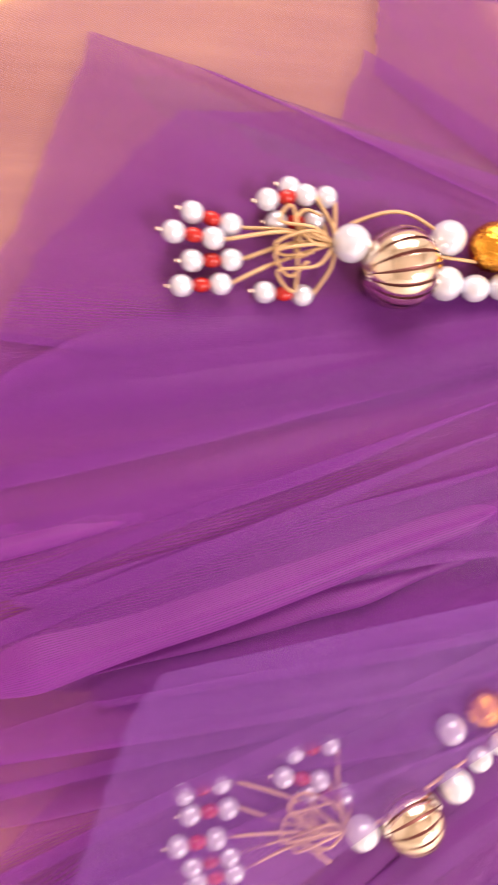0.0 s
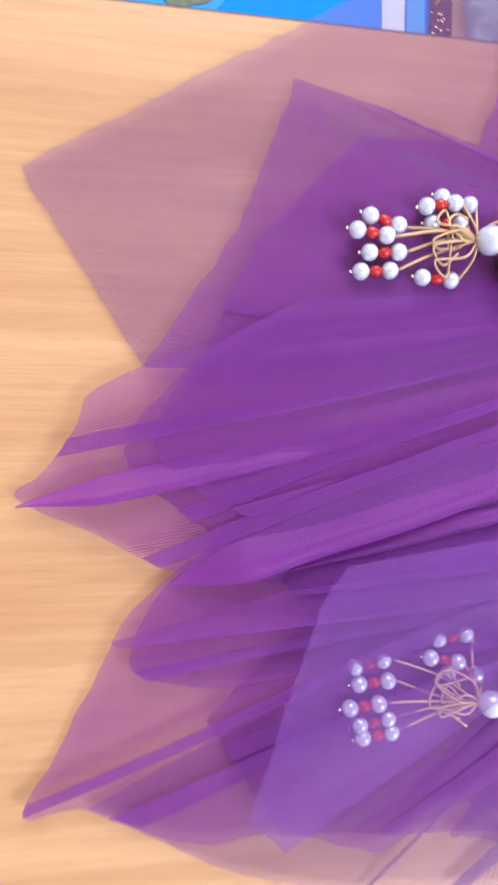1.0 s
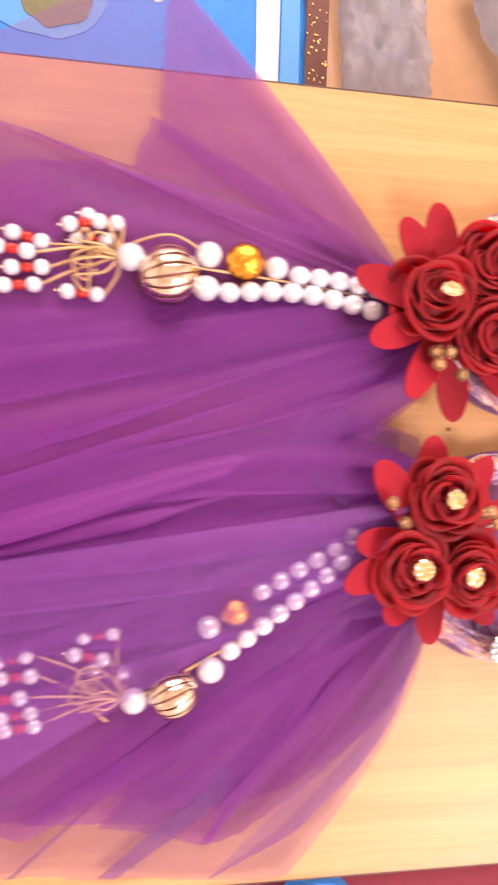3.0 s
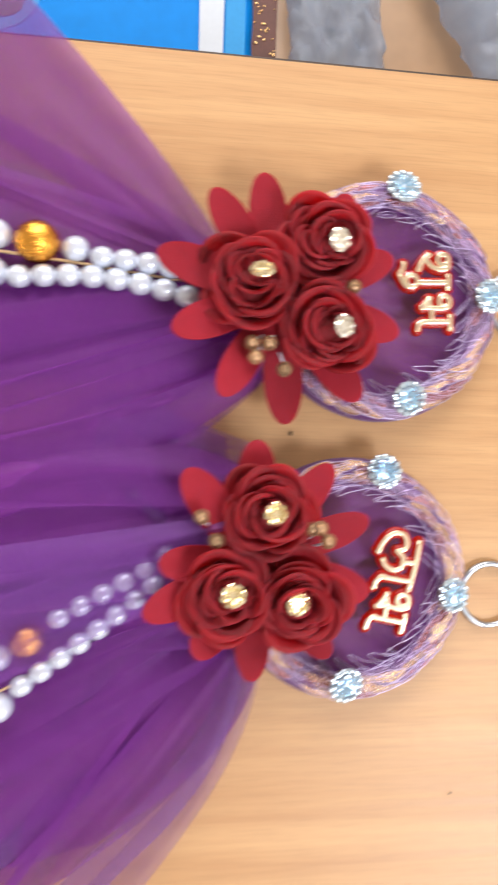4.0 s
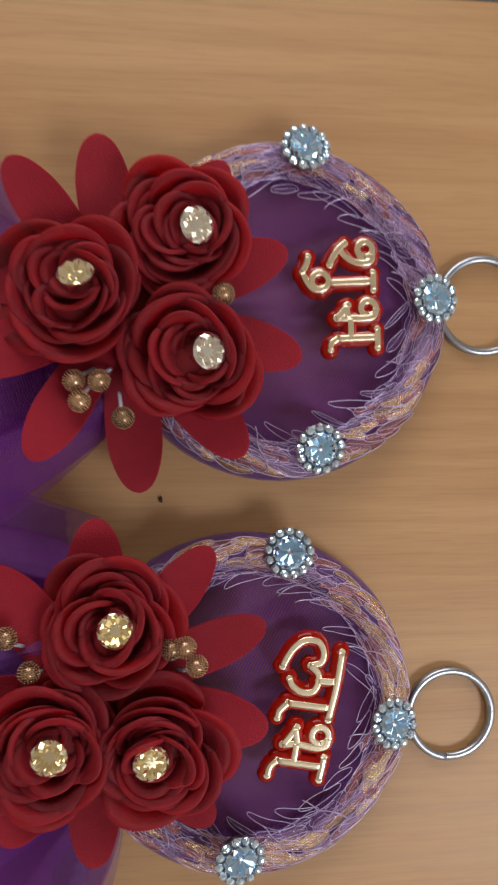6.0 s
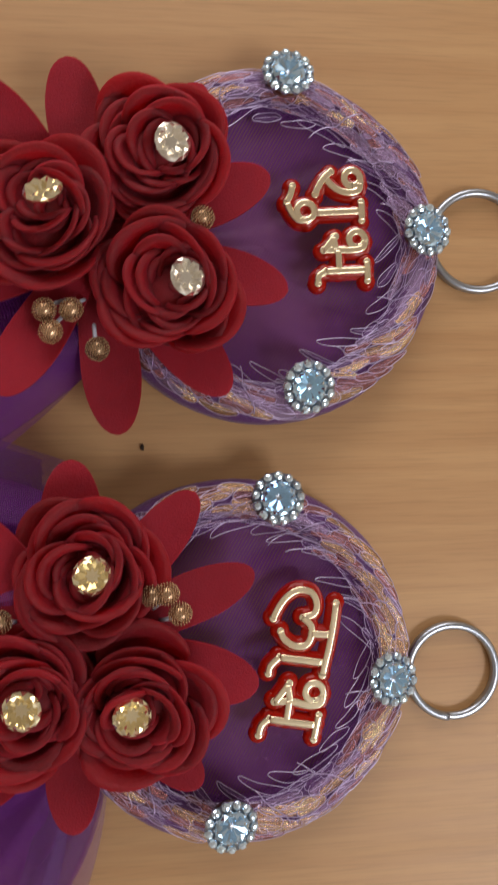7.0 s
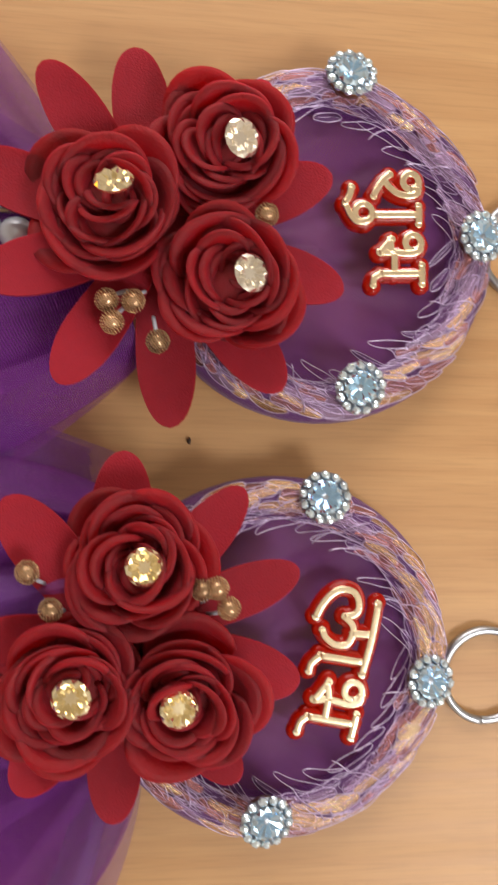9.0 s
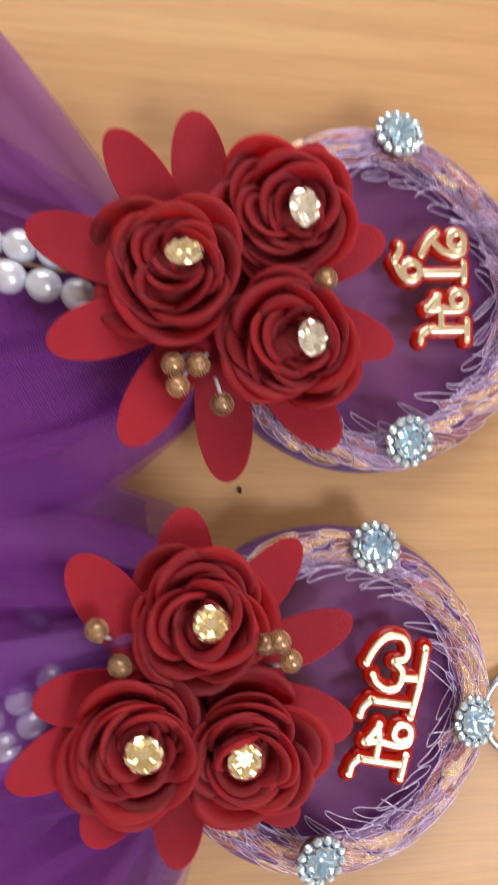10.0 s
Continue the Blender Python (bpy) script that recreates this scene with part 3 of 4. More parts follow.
def letter(parent, what, strokes, m):
    """Raised gold letter on a grown red acrylic backing. Strokes in tenths of a millimetre, x to the reading right, y up."""
    lines = [[(x * 1e-4, y * 1e-4) for x, y in st] for st in strokes]
    back = part("letter_backing", stroke_bm(lines, 0.00235, 0.76, 0.0), ACRYLIC, parent, "glossy red acrylic letter backing", m=m)
    part("letter", stroke_bm(lines, 0.00092, 0.80, 0.0018, 0.45), LETTER, back, "raised gold Devanagari letter " + what, m=m)


# one word is read from its left to its right along x, y up, in tenths of a millimetre
SHA_U = (circle(33, -24, 21), [(45, -3), (63, -6), (71, -28), (66, -59), (51, -82), (33, -95)], [(18, -80), (34, -98), (61, -115), (78, -122)],
         [(128, -122), (119, -1)], [(95, 0), (143, 1)], circle(124, -148, 23), [(147, -143), (147, -165), (132, -182), (104, -197)], [(101, -197), (81, -187), (59, -182)])
BHA = (circle(194, -12, 21), [(196, 9), (214, 4), (222, -19), (223, -62), (224, -101)], [(224, -98), (205, -83), (187, -69)], [(190, -75), (222, -69)],
       [(223, -62), (278, -60)], [(273, 13), (280, -96)], [(280, -96), (293, -114), (311, -116)], [(251, 14), (301, 15)])
LA_AA = ([(79, -161), (52, -147), (26, -126), (9, -97), (15, -62), (44, -48), (70, -55), (79, -84)], [(79, -84), (99, -64), (124, -62), (149, -77), (150, -107), (132, -133), (113, -142)],
         [(121, -62), (125, -18)], [(44, 3), (131, -11), (228, -35)], [(196, -31), (178, -146)], [(178, -146), (199, -169), (218, -175)])
BHA_B = (circle(270, -56, 23), [(279, -33), (299, -41), (303, -68), (291, -117), (290, -160)], [(290, -157), (270, -140), (245, -120)], [(250, -124), (290, -119)],
         [(290, -121), (340, -129)], [(355, -51), (333, -174)], [(333, -174), (348, -193), (373, -201)], [(329, -45), (390, -59)])


def key_ring(parent, x, y, r, turn, mat, label):
    """A split ring: flat wire wound nearly twice round."""
    bm = bmesh.new()
    n, rows = 96, []
    for i in range(n):
        a = 2 * math.pi * 1.9 * i / (n - 1) + radians(turn)
        z = 0.0011 + 0.0014 * i / (n - 1)
        rows.append([bm.verts.new((x + (r + dr) * math.cos(a), y + (r + dr) * math.sin(a), z + dz)) for dr, dz in ((-0.0010, -0.0005), (-0.0011, 0.0002), (-0.0006, 0.0007), (0.0005, 0.0008), (0.0011, 0.0002), (0.0010, -0.0005))])
    for p, q in zip(rows, rows[1:]):
        for j in range(6):
            k = (j + 1) % 6
            bm.faces.new((p[j], p[k], q[k], q[j]))
    bm.faces.new(rows[0][::-1])
    bm.faces.new(rows[-1])
    bmesh.ops.recalc_face_normals(bm, faces=bm.faces)
    part("key_ring", bm, mat, parent, label)


def hoop(parent, cx, cy, r, seed, flower, gilt):
    ring = []
    for i in range(64):
        a = 2 * math.pi * i / 64
        rr = r * (1 + 0.012 * noise.noise((math.cos(a) * 2, math.sin(a) * 2, seed)))
        ring.append((cx + rr * math.cos(a), cy + rr * math.sin(a), 0.0055))
    part("hoop", tube(ring, 0.0056, 14, True), WRAP, parent, "round hoop wrapped in purple net")
    # net stretched over the hoop, with folds that run from the flower
    bm = bmesh.new()
    uvl = bm.loops.layers.uv.new("UVMap")
    rings, n = [], 96
    for k in range(15):
        q = k / 14
        row = []
        for i in range(n):
            a = 2 * math.pi * i / n
            px, py = cx + r * q * math.cos(a), cy + r * q * math.sin(a)
            b = math.atan2(py - flower[1], px - flower[0])
            row.append(bm.verts.new((px, py, 0.0065 + 0.0022 * q ** 6 + 0.0006 * (1 - q ** 4) * (math.sin(26 * b + seed) + math.sin(41 * b)))))
        rings.append(row)
    for k in range(14):
        for i in range(n):
            j = (i + 1) % n
            f = bm.faces.new((rings[k][i], rings[k + 1][i], rings[k + 1][j], rings[k][j]))
            for lp in f.loops:
                px, py = lp.vert.co.x - flower[0], lp.vert.co.y - flower[1]
                lp[uvl].uv = (0.87 * px - 0.5 * py, 1.3 * (0.5 * px + 0.87 * py))
    part("net", bm, NET, parent, "sheer purple net stretched across the hoop")
    rng = random.Random(seed)
    count = 184
    for i in range(count):
        a = -2.55 + 5.1 * (i + rng.random()) / count
        row = i % 4
        l = (-0.0026, 0.0012, 0.0050, 0.0090)[row] + rng.uniform(-0.0012, 0.0018)
        flow = noise.noise((math.cos(a) * 1.5, math.sin(a) * 1.5, seed + 0.3))
        turn = 1 if a > 0 else -1
        slant = turn * radians(14 + 30 * flow + (10 if row == 3 else 0) + rng.uniform(-11, 11))
        band = noise.noise((math.cos(a) * 5, math.sin(a) * 5, seed + 2.2))
        gold = (COPPER, COPPER, ROSEFOIL) if band > gilt else (ROSEFOIL, LILACFOIL, LILACFOIL, PLUM)
        mat = rng.choice(gold if row < 2 else (PLUM, PLUM, LILACFOIL, ROSEFOIL)) if row < 3 else rng.choice((None, None, PLUM))
        long, wide = (rng.uniform(0.008, 0.0125), rng.uniform(0.0012, 0.0021)) if row < 3 else (rng.uniform(0.008, 0.014), rng.uniform(0.0008, 0.0013))
        if row == 3 and i % 8 == 7:
            continue
        lace_leaf(parent, cx, cy, r, a, l, long, wide, slant, mat, 100 * seed + i)
    # thin net drawn over the lace
    bm = bmesh.new()
    uvl = bm.loops.layers.uv.new("UVMap")
    rings = []
    for k in range(9):
        l = -0.0030 + 0.0130 * k / 8
        rings.append([bm.verts.new(on_hoop(cx, cy, r, 2 * math.pi * i / n, l) + Vector((0, 0, 0.0012))) for i in range(n)])
    for p, q in zip(rings, rings[1:]):
        for i in range(n):
            j = (i + 1) % n
            f = bm.faces.new((p[i], p[j], q[j], q[i]))
            for lp in f.loops:
                lp[uvl].uv = (lp.vert.co.x, lp.vert.co.y)
    part("net_cover", bm, COVER, parent, "thin purple net drawn over the lace")
    # loose stitches between the leaves
    for i in range(12):
        a = -2.5 + 5.0 * (i + rng.random()) / 12
        turn = 1 if a > 0 else -1
        l0, l1 = rng.uniform(-0.004, 0.004), rng.uniform(0.005, 0.0135)
        b = turn * rng.uniform(0.05, 0.34)
        part("stitch", tube([on_hoop(cx, cy, r, a + b * k / 9 + 0.015 * math.sin(k), l0 + (l1 - l0) * k / 9) + Vector((0, 0, 0.0007)) for k in range(10)], 0.00018, 5), LILAC, parent)


# ---- bead tassels ----
PEARL_SMALL = ball_mesh("pearl", PEARL)
RED_TUBE = ball_mesh("red_bead", REDBEAD, 1.0, 0.85, 0.85, 10)
def cage_ball(parent, x, y, z, r, turn):
    """A hollow ball of ribs that run from pole to pole, as of bent metal strips."""
    base = pose(x, y, z, 0, 0, turn)
    core = bmesh.new()
    bmesh.ops.create_uvsphere(core, u_segments=24, v_segments=16, radius=r * 0.88)
    c = part("cage_ball", core, MAUVE, parent, "ribbed metallic gold ball", m=base)
    rib = bmesh.new()
    rows = []
    for i in range(15):
        t = math.pi * (0.06 + 0.88 * i / 14)
        w = 0.125 * r * math.sin(t) + 0.0002
        rr = r * math.sin(t)
        rows.append([rib.verts.new((r * math.cos(t), s * w, rr - 0.04 * r * abs(s))) for s in (-1, 0, 1)])
    for a, b in zip(rows, rows[1:]):
        for j in range(2):
            rib.faces.new((a[j], a[j + 1], b[j + 1], b[j]))
    me = mesh_of("rib", rib, PALEGOLD)
    for i in range(16):
        part("rib", me, None, c, m=base @ pose(0, 0, 0, 360 * i / 16, 0, 0))


MAUVE = material("mauve_core", (0.42, 0.17, 0.17), 0.4, 0.5)


def bead(parent, mesh, x, y, z, r, turn=0.0, long=1.0, label=""):
    return part(mesh.name.split(".")[0], mesh, None, parent, label, m=pose(x, y, z, 0, 0, turn) @ Matrix.Diagonal((r * long, r, r, 1)))


def strand(parent, a, b, bow, n, r, z0, z1):
    """n pearls in a row from a to b, bowed sideways."""
    a, b = Vector(a), Vector(b)
    side = Vector((-(b - a).y, (b - a).x)).normalized()
    turn = math.degrees(math.atan2((b - a).y, (b - a).x))
    for i in range(n):
        t = i / (n - 1)
        p = a.lerp(b, t) + side * bow * math.sin(math.pi * t)
        bead(parent, PEARL_SMALL, p.x, p.y, z0 + (z1 - z0) * t, r, turn, 1.08)


def dangles(thread, knot, ends, z, seed):
    """Gold threads from the knot, each ending in pearl, red bead and pearl; ends are (x, y, heading, height)."""
    rng = random.Random(seed)
    for x, y, head, up in ends:
        d = Vector((math.cos(radians(head)), math.sin(radians(head))))
        p = Vector((x, y))
        r = 0.0034
        zz = z + up
        bead(thread, PEARL_SMALL, *p, zz, r)
        bead(thread, RED_TUBE, *(p + d * 0.0058), zz, 0.0027, head, 1.1)
        bead(thread, PEARL_SMALL, *(p + d * 0.0116), zz, r)
        q = p + d * 0.0145
        mid = (q + Vector(knot[:2])) / 2 + Vector((rng.uniform(-1, 1), rng.uniform(-1, 1))) * 0.003
        part("gold_thread", tube(curve_points([(*q, zz), (*mid, zz + 0.002), knot], 10), 0.0006), THREAD, thread)
        part("tip_bead", ball_small, None, thread, m=Matrix.Translation((*(p - d * 0.0042), zz)) @ Matrix.Diagonal((0.0008, 0.0008, 0.0008, 1)))


def tangle(thread, knot, n, reach, heading, seed):
    """Curled spare threads near the knot."""
    rng = random.Random(seed)
    for i in range(n):
        h = radians(heading + rng.uniform(-38, 38))
        d, side = Vector((math.cos(h), math.sin(h), 0)), Vector((-math.sin(h), math.cos(h), 0))
        k = Vector(knot)
        far = reach * rng.uniform(0.5, 1.0)
        pts = [k, k + d * far * 0.45 + side * rng.uniform(-0.004, 0.004) + Vector((0, 0, 0.003)), k + d * far + side * rng.uniform(-0.003, 0.003) + Vector((0, 0, 0.001)),
               k + d * far * 0.9 + side * rng.choice((-1, 1)) * rng.uniform(0.003, 0.007), k + d * far * 0.55 + side * rng.uniform(-0.006, 0.006) + Vector((0, 0, 0.002))]
        part("gold_thread", tube(curve_points(pts, 20), 0.00052), THREAD, thread)


ball_small = ball_mesh("tip_bead", PALEGOLD, seg=8)


def star(parent, cx, cy, z, tips, seed):
    """Foam petals laid round the middle; tips are (heading, length, height of the tip)."""
    rng = random.Random(seed)
    for i, (ang, length, tip) in enumerate(tips):
        drop = math.degrees(math.asin((z + 0.0073 - tip) / length))
        m = pose(cx, cy, z - 0.0012 * (i % 2), 0, drop, ang)
        part("flower_petal", star_petal_mesh(length * 1.01, 0.0070 + rng.uniform(-0.0006, 0.0006)), FOAM, parent, m=m)


# ---- the upper hanging ----
shubh = thing("door_hanging", Matrix.Translation((0.19, 0.05, 0)), "purple tulle hanging with red roses and a bare pearl tassel", "door hanging", "festive door hangings")
AN = ((0.187, 0.020), (0.174, 0.067))
for hem, z, kw in (
    (((-0.076, 0.011), (-0.121, 0.081), (-0.021, 0.142), (0.060, 0.192)), 0.0018, dict(mat=VEIL, seed=1, folds=2, fold=0.0012, bulge=(0.0, 0.0045))),
    (((-0.076, 0.011), (-0.042, 0.064), (-0.021, 0.122), (0.054, 0.104), (0.061, 0.1255)), 0.0028, dict(seed=3, folds=3, fold=0.0020, pleats=((0.75, 0.06, 0.9),), bulge=(0, 0.002))),
    (((-0.060, 0.004), (-0.036, 0.058), (0.004, 0.102), (0.040, 0.104)), 0.0036, dict(seed=4, folds=3, fold=0.0020, pleats=((0.2, 0.08, 0.7),), bulge=(0.0, 0.004))),
    (((-0.0007, -0.0714), (-0.043, -0.067), (-0.068, -0.062), (-0.092, -0.0500), (-0.120, -0.0372), (-0.110, -0.0275), (-0.100, -0.0120), (-0.089, 0.005), (-0.031, 0.030)), 0.0034, dict(curved=True, seed=5, folds=2, fold=0.0042, bulge=(0.010, 0), pleats=((0.30, 0.05, 1.1), (0.66, 0.05, 1.2)))),
    (((0.000, -0.082), (-0.050, -0.050), (-0.082, -0.020), (-0.060, 0.012)), 0.0026, dict(curved=True, seed=7, folds=2, fold=0.0040, bulge=(0.012, 0), pleats=((0.45, 0.06, 1.0),))),
    (((0.010, -0.062), (-0.030, -0.046), (-0.070, -0.020), (-0.055, 0.015), (-0.015, 0.040)), 0.0050, dict(curved=True, seed=6, folds=2, fold=0.0038, bulge=(0.010, 0), pleats=((0.25, 0.07, 0.9),))),
):
    mat = kw.pop("mat", TULLE)
    part("tulle_sheet", sheet(AN, hem, z, **kw), mat, shubh, "sheer gathered purple tulle")
part("tulle_sheet", sheet(((0.170, 0.055), (0.174, 0.064)), ((0.064, 0.118), (0.066, 0.187)), 0.0045, seed=2, folds=1, fold=0.0012, bulge=(0, 0.0045), nv=50), TULLE, shubh, "sheer folded corner of purple tulle")
for line, width, height, seed in ((((-0.064, -0.069), (-0.040, -0.063), (0.006, -0.048), (0.081, -0.024), (0.125, -0.011), (0.156, -0.002)), 0.024, 0.0095, 4.2), (((-0.020, -0.064), (0.040, -0.048), (0.082, -0.036), (0.120, -0.023), (0.156, -0.012)), 0.012, 0.0060, 7.7), (((0.1023, -0.0047), (0.1305, 0.0049), (0.1553, 0.0146), (0.1689, 0.0228)), 0.010, 0.0055, 2.6), (((-0.1198, -0.0404), (-0.0878, -0.0362), (-0.0343, -0.0242), (0.0209, -0.0114), (0.062, -0.0016)), 0.012, 0.0042, 9.3)):
    part("tulle_fold", fold_ridge(line, width, height, 0.0058, seed), DOUBLED, shubh, "deep rolled fold of purple tulle")
hoop(shubh, 0.2327, 0.0533, 0.0420, 11, (0.19, 0.05), -0.02)
stone(shubh, 0.2385, 0.0971, 0.0118, -14, 4, 10)
stone(shubh, 0.2755, 0.0573, 0.0110, 0, 12, 0)
stone(shubh, 0.2428, 0.0152, 0.0140, 10, 0, 40)
key_ring(shubh, 0.2945, 0.0580, 0.0138, 200, SILVER, "silver split key ring")
letter(shubh, "shu", SHA_U, pose(0.2575, 0.0732, 0.0125, 0, 0, -90))
letter(shubh, "bha", BHA, pose(0.2575, 0.0732, 0.0125, 0, 0, -90))
star(shubh, 0.1899, 0.0496, 0.0220, ((128, 0.0438, 0.030), (99, 0.0462, 0.0195), (165, 0.0463, 0.028), (-158, 0.0425, 0.032), (-119, 0.0430, 0.029), (-84, 0.0462, 0.0170), (-49, 0.0476, 0.0200), (-12, 0.0478, 0.0180), (22, 0.0446, 0.0225), (57, 0.0470, 0.0210)), 21)
rose(shubh, 0.1790, 0.0520, 0.0230, 15, 0, -4, (0.0012, 0.0034))
rose(shubh, 0.2050, 0.0690, 0.0205, 130, -6, 4, (0.0036, -0.0006))
rose(shubh, 0.2065, 0.0380, 0.0200, 250, 6, 4, (0.0042, 0.0006))
for x, y, z, tx, ty in ((0.1806, 0.0549, 0.0392, -38, -10), (0.2085, 0.0683, 0.0348, 5, 22), (0.2118, 0.0383, 0.0328, 0, 24)):
    part("gem", GEM_GOLD if x < 0.2 else GEM_PALE, None, shubh, "champagne crystal in the rose heart", m=pose(x, y, z + 0.001, tx, ty) @ pose(0, 0, 0, 0, 0, x * 9000))
for x, y, to in ((0.1792, 0.0310, (0.188, 0.038)), (0.1852, 0.0311, (0.19, 0.038)), (0.1806, 0.0260, (0.186, 0.036)), (0.1911, 0.0221, (0.1885, 0.035)), (0.2154, 0.0532, (0.208, 0.053))):
    bud(shubh, x, y, 0.0300, to)
tassel = part("tassel_cord", tube(curve_points([(0.16, 0.054, 0.014), (0.115, 0.059, 0.013), (0.0545, 0.0637, 0.014)], 14), 0.0006), THREAD, shubh)
bead(tassel, PEARL_SMALL, 0.0545, 0.0637, 0.0145, 0.0058)
cage_ball(tassel, 0.0702, 0.0575, 0.0140, 0.0125, 12)
bead(tassel, PEARL_SMALL, 0.0862, 0.0675, 0.0125, 0.0056)
bead(tassel, PEARL_SMALL, 0.0856, 0.0537, 0.0125, 0.0054)
GOLD_BEAD = ball_mesh("gold_bead", ORANGE_GOLD)
bead(tassel, GOLD_BEAD, 0.1012, 0.0655, 0.0135, 0.0079, 0, 1.05, "textured orange-gold bead")
bead(tassel, PEARL_SMALL, 0.1148, 0.0642, 0.0120, 0.0050)
strand(tassel, (0.1246, 0.0615), (0.1580, 0.0575), 0.0006, 5, 0.0042, 0.0135, 0.0165)
strand(tassel, (0.0951, 0.0526), (0.1561, 0.0485), 0.0032, 8, 0.0043, 0.0130, 0.0165)
dangles(tassel, (0.0495, 0.0637, 0.0135), ((0.0078, 0.0711, -14, 0.001), (0.0022, 0.0648, -6, 0.003), (0.0078, 0.0573, 4, 0.001), (0.0049, 0.0501, 5, 0.0), (0.0297, 0.0493, -2, 0.0), (0.0298, 0.0760, 10, 0.002), (0.0330, 0.0702, 4, 0.0), (0.0368, 0.0805, -10, 0.0)), 0.0085, 5)
tangle(tassel, (0.0500, 0.0637, 0.0125), 6, 0.023, 180, 3)
part("gold_thread", tube(curve_points([(0.088, 0.066, 0.013), (0.072, 0.0745, 0.012), (0.058, 0.0715, 0.011), (0.050, 0.066, 0.012)], 16), 0.0006), THREAD, tassel)

# ---- the lower hanging ----
labh = thing("door_hanging", Matrix.Translation((0.184, -0.05, 0)), "purple tulle hanging with red roses, its pearl tassel veiled", "door hanging", "festive door hangings")
BN = ((0.190, -0.080), (0.180, -0.014))
for hem, z, kw in (
    (((0.131, -0.198), (0.105, -0.1985), (0.039, -0.1925), (0.004, -0.1905), (-0.0455, -0.1765), (-0.093, -0.1515)), 0.0014, dict(curved=True, mat=VEIL, seed=31, folds=3, fold=0.0022, pleats=((0.3, 0.05, 1.0), (0.55, 0.04, 0.8)), bulge=(0.013, 0))),
    (((0.020, -0.176), (-0.0197, -0.1663), (-0.053, -0.1667), (-0.093, -0.1515), (-0.115, -0.152), (-0.103, -0.128), (-0.0846, -0.0896)), 0.0022, dict(curved=True, seed=32, folds=3, fold=0.0036, pleats=((0.4, 0.05, 1.1), (0.75, 0.06, 1.2)))),
    (((0.075, -0.172), (-0.0197, -0.1663), (-0.050, -0.120), (-0.0007, -0.0714)), 0.0030, dict(seed=33, folds=4, fold=0.0026, pleats=((0.25, 0.06, 1.0), (0.6, 0.05, 1.0)), bulge=(0.006, 0))),
    (((0.000, -0.078), (-0.048, -0.0867), (-0.0846, -0.0896), (-0.0586, -0.061), (-0.030, -0.052), (0.010, -0.038)), 0.0030, dict(curved=True, seed=34, folds=2, fold=0.0042, bulge=(0.0, 0.016), pleats=((0.3, 0.06, 1.2), (0.75, 0.06, 1.2)))),
    (((-0.015, -0.104), (-0.052, -0.108), (-0.078, -0.098), (-0.062, -0.066), (-0.020, -0.052)), 0.0024, dict(curved=True, seed=39, folds=2, fold=0.0036, bulge=(0.0, 0.012), pleats=((0.4, 0.07, 1.1),))),
    (((0.128, -0.160), (0.090, -0.166), (0.030, -0.152)), 0.0026, dict(curved=True, seed=40, folds=3, fold=0.0030, bulge=(0.014, 0.0), pleats=((0.4, 0.07, 0.9),))),
    (((0.119, -0.172), (0.098, -0.181), (0.050, -0.172)), 0.0020, dict(curved=True, seed=41, folds=3, fold=0.0026, bulge=(0.014, 0.0), pleats=((0.5, 0.08, 0.9),))),
    (((0.030, -0.080), (-0.020, -0.070), (0.010, -0.030)), 0.0050, dict(curved=True, seed=37, folds=3, fold=0.0036, bulge=(0.0, 0.016), pleats=((0.5, 0.1, 1.0),))),
):
    mat = kw.pop("mat", TULLE)
    part("tulle_sheet", sheet(BN, hem, z, **kw), mat, labh, "sheer gathered purple tulle")
part("tulle_sheet", sheet(((0.172, -0.058), (0.174, -0.0311)), ((-0.0212, -0.1646), (-0.0357, -0.1519), (-0.0093, -0.0715), (0.0, -0.060)), 0.0170, seed=35, folds=2, fold=0.0018, mouth=0.003, lift=0.001, bulge=(-0.006, 0)), OVER, labh, "sheer purple tulle lying over the tassel")
part("tulle_sheet", sheet(((0.120, -0.03), (0.128, 0.014)), ((0.186, -0.03), (0.1835, -0.0045)), 0.005, seed=36, folds=1, fold=0.0015, mouth=0.004, nv=30, nu=20), OVER, labh, "stiff corner of purple tulle")
for line, width, height, z, seed in ((((0.096, -0.192), (0.125, -0.173), (0.144, -0.154), (0.162, -0.134), (0.174, -0.113), (0.180, -0.093), (0.181, -0.078)), 0.012, 0.0080, 0.0110, 5.1), (((0.1327, -0.0202), (0.1412, -0.0262), (0.1498, -0.0344), (0.1544, -0.0427)), 0.010, 0.0055, 0.0080, 6.4)):
    part("tulle_fold", fold_ridge(line, width, height, z, seed), VEIL, labh, "soft rolled edge of purple tulle")
part("tulle_sheet", sheet(((0.130, -0.028), (0.134, 0.010)), ((0.176, -0.026), (0.1740, -0.0030)), 0.0044, seed=38, folds=1, fold=0.0015, mouth=0.003, nv=30, nu=20), TULLE, labh, "sheer gathered purple tulle")
hoop(labh, 0.2238, -0.0562, 0.0420, 12, (0.184, -0.05), -0.14)
stone(labh, 0.2352, -0.0139, 0.0112, -10, 2, 5)
stone(labh, 0.2649, -0.0613, 0.0108, 0, 14, 20)
stone(labh, 0.2221, -0.0952, 0.0138, 12, 0, 50)
key_ring(labh, 0.2855, -0.0628, 0.0126, -60, SILVER, "silver split key ring")
letter(labh, "laa", LA_AA, pose(0.2496, -0.0362, 0.0125, 0, 0, -90))
letter(labh, "bha", BHA_B, pose(0.2496, -0.0362, 0.0125, 0, 0, -90))
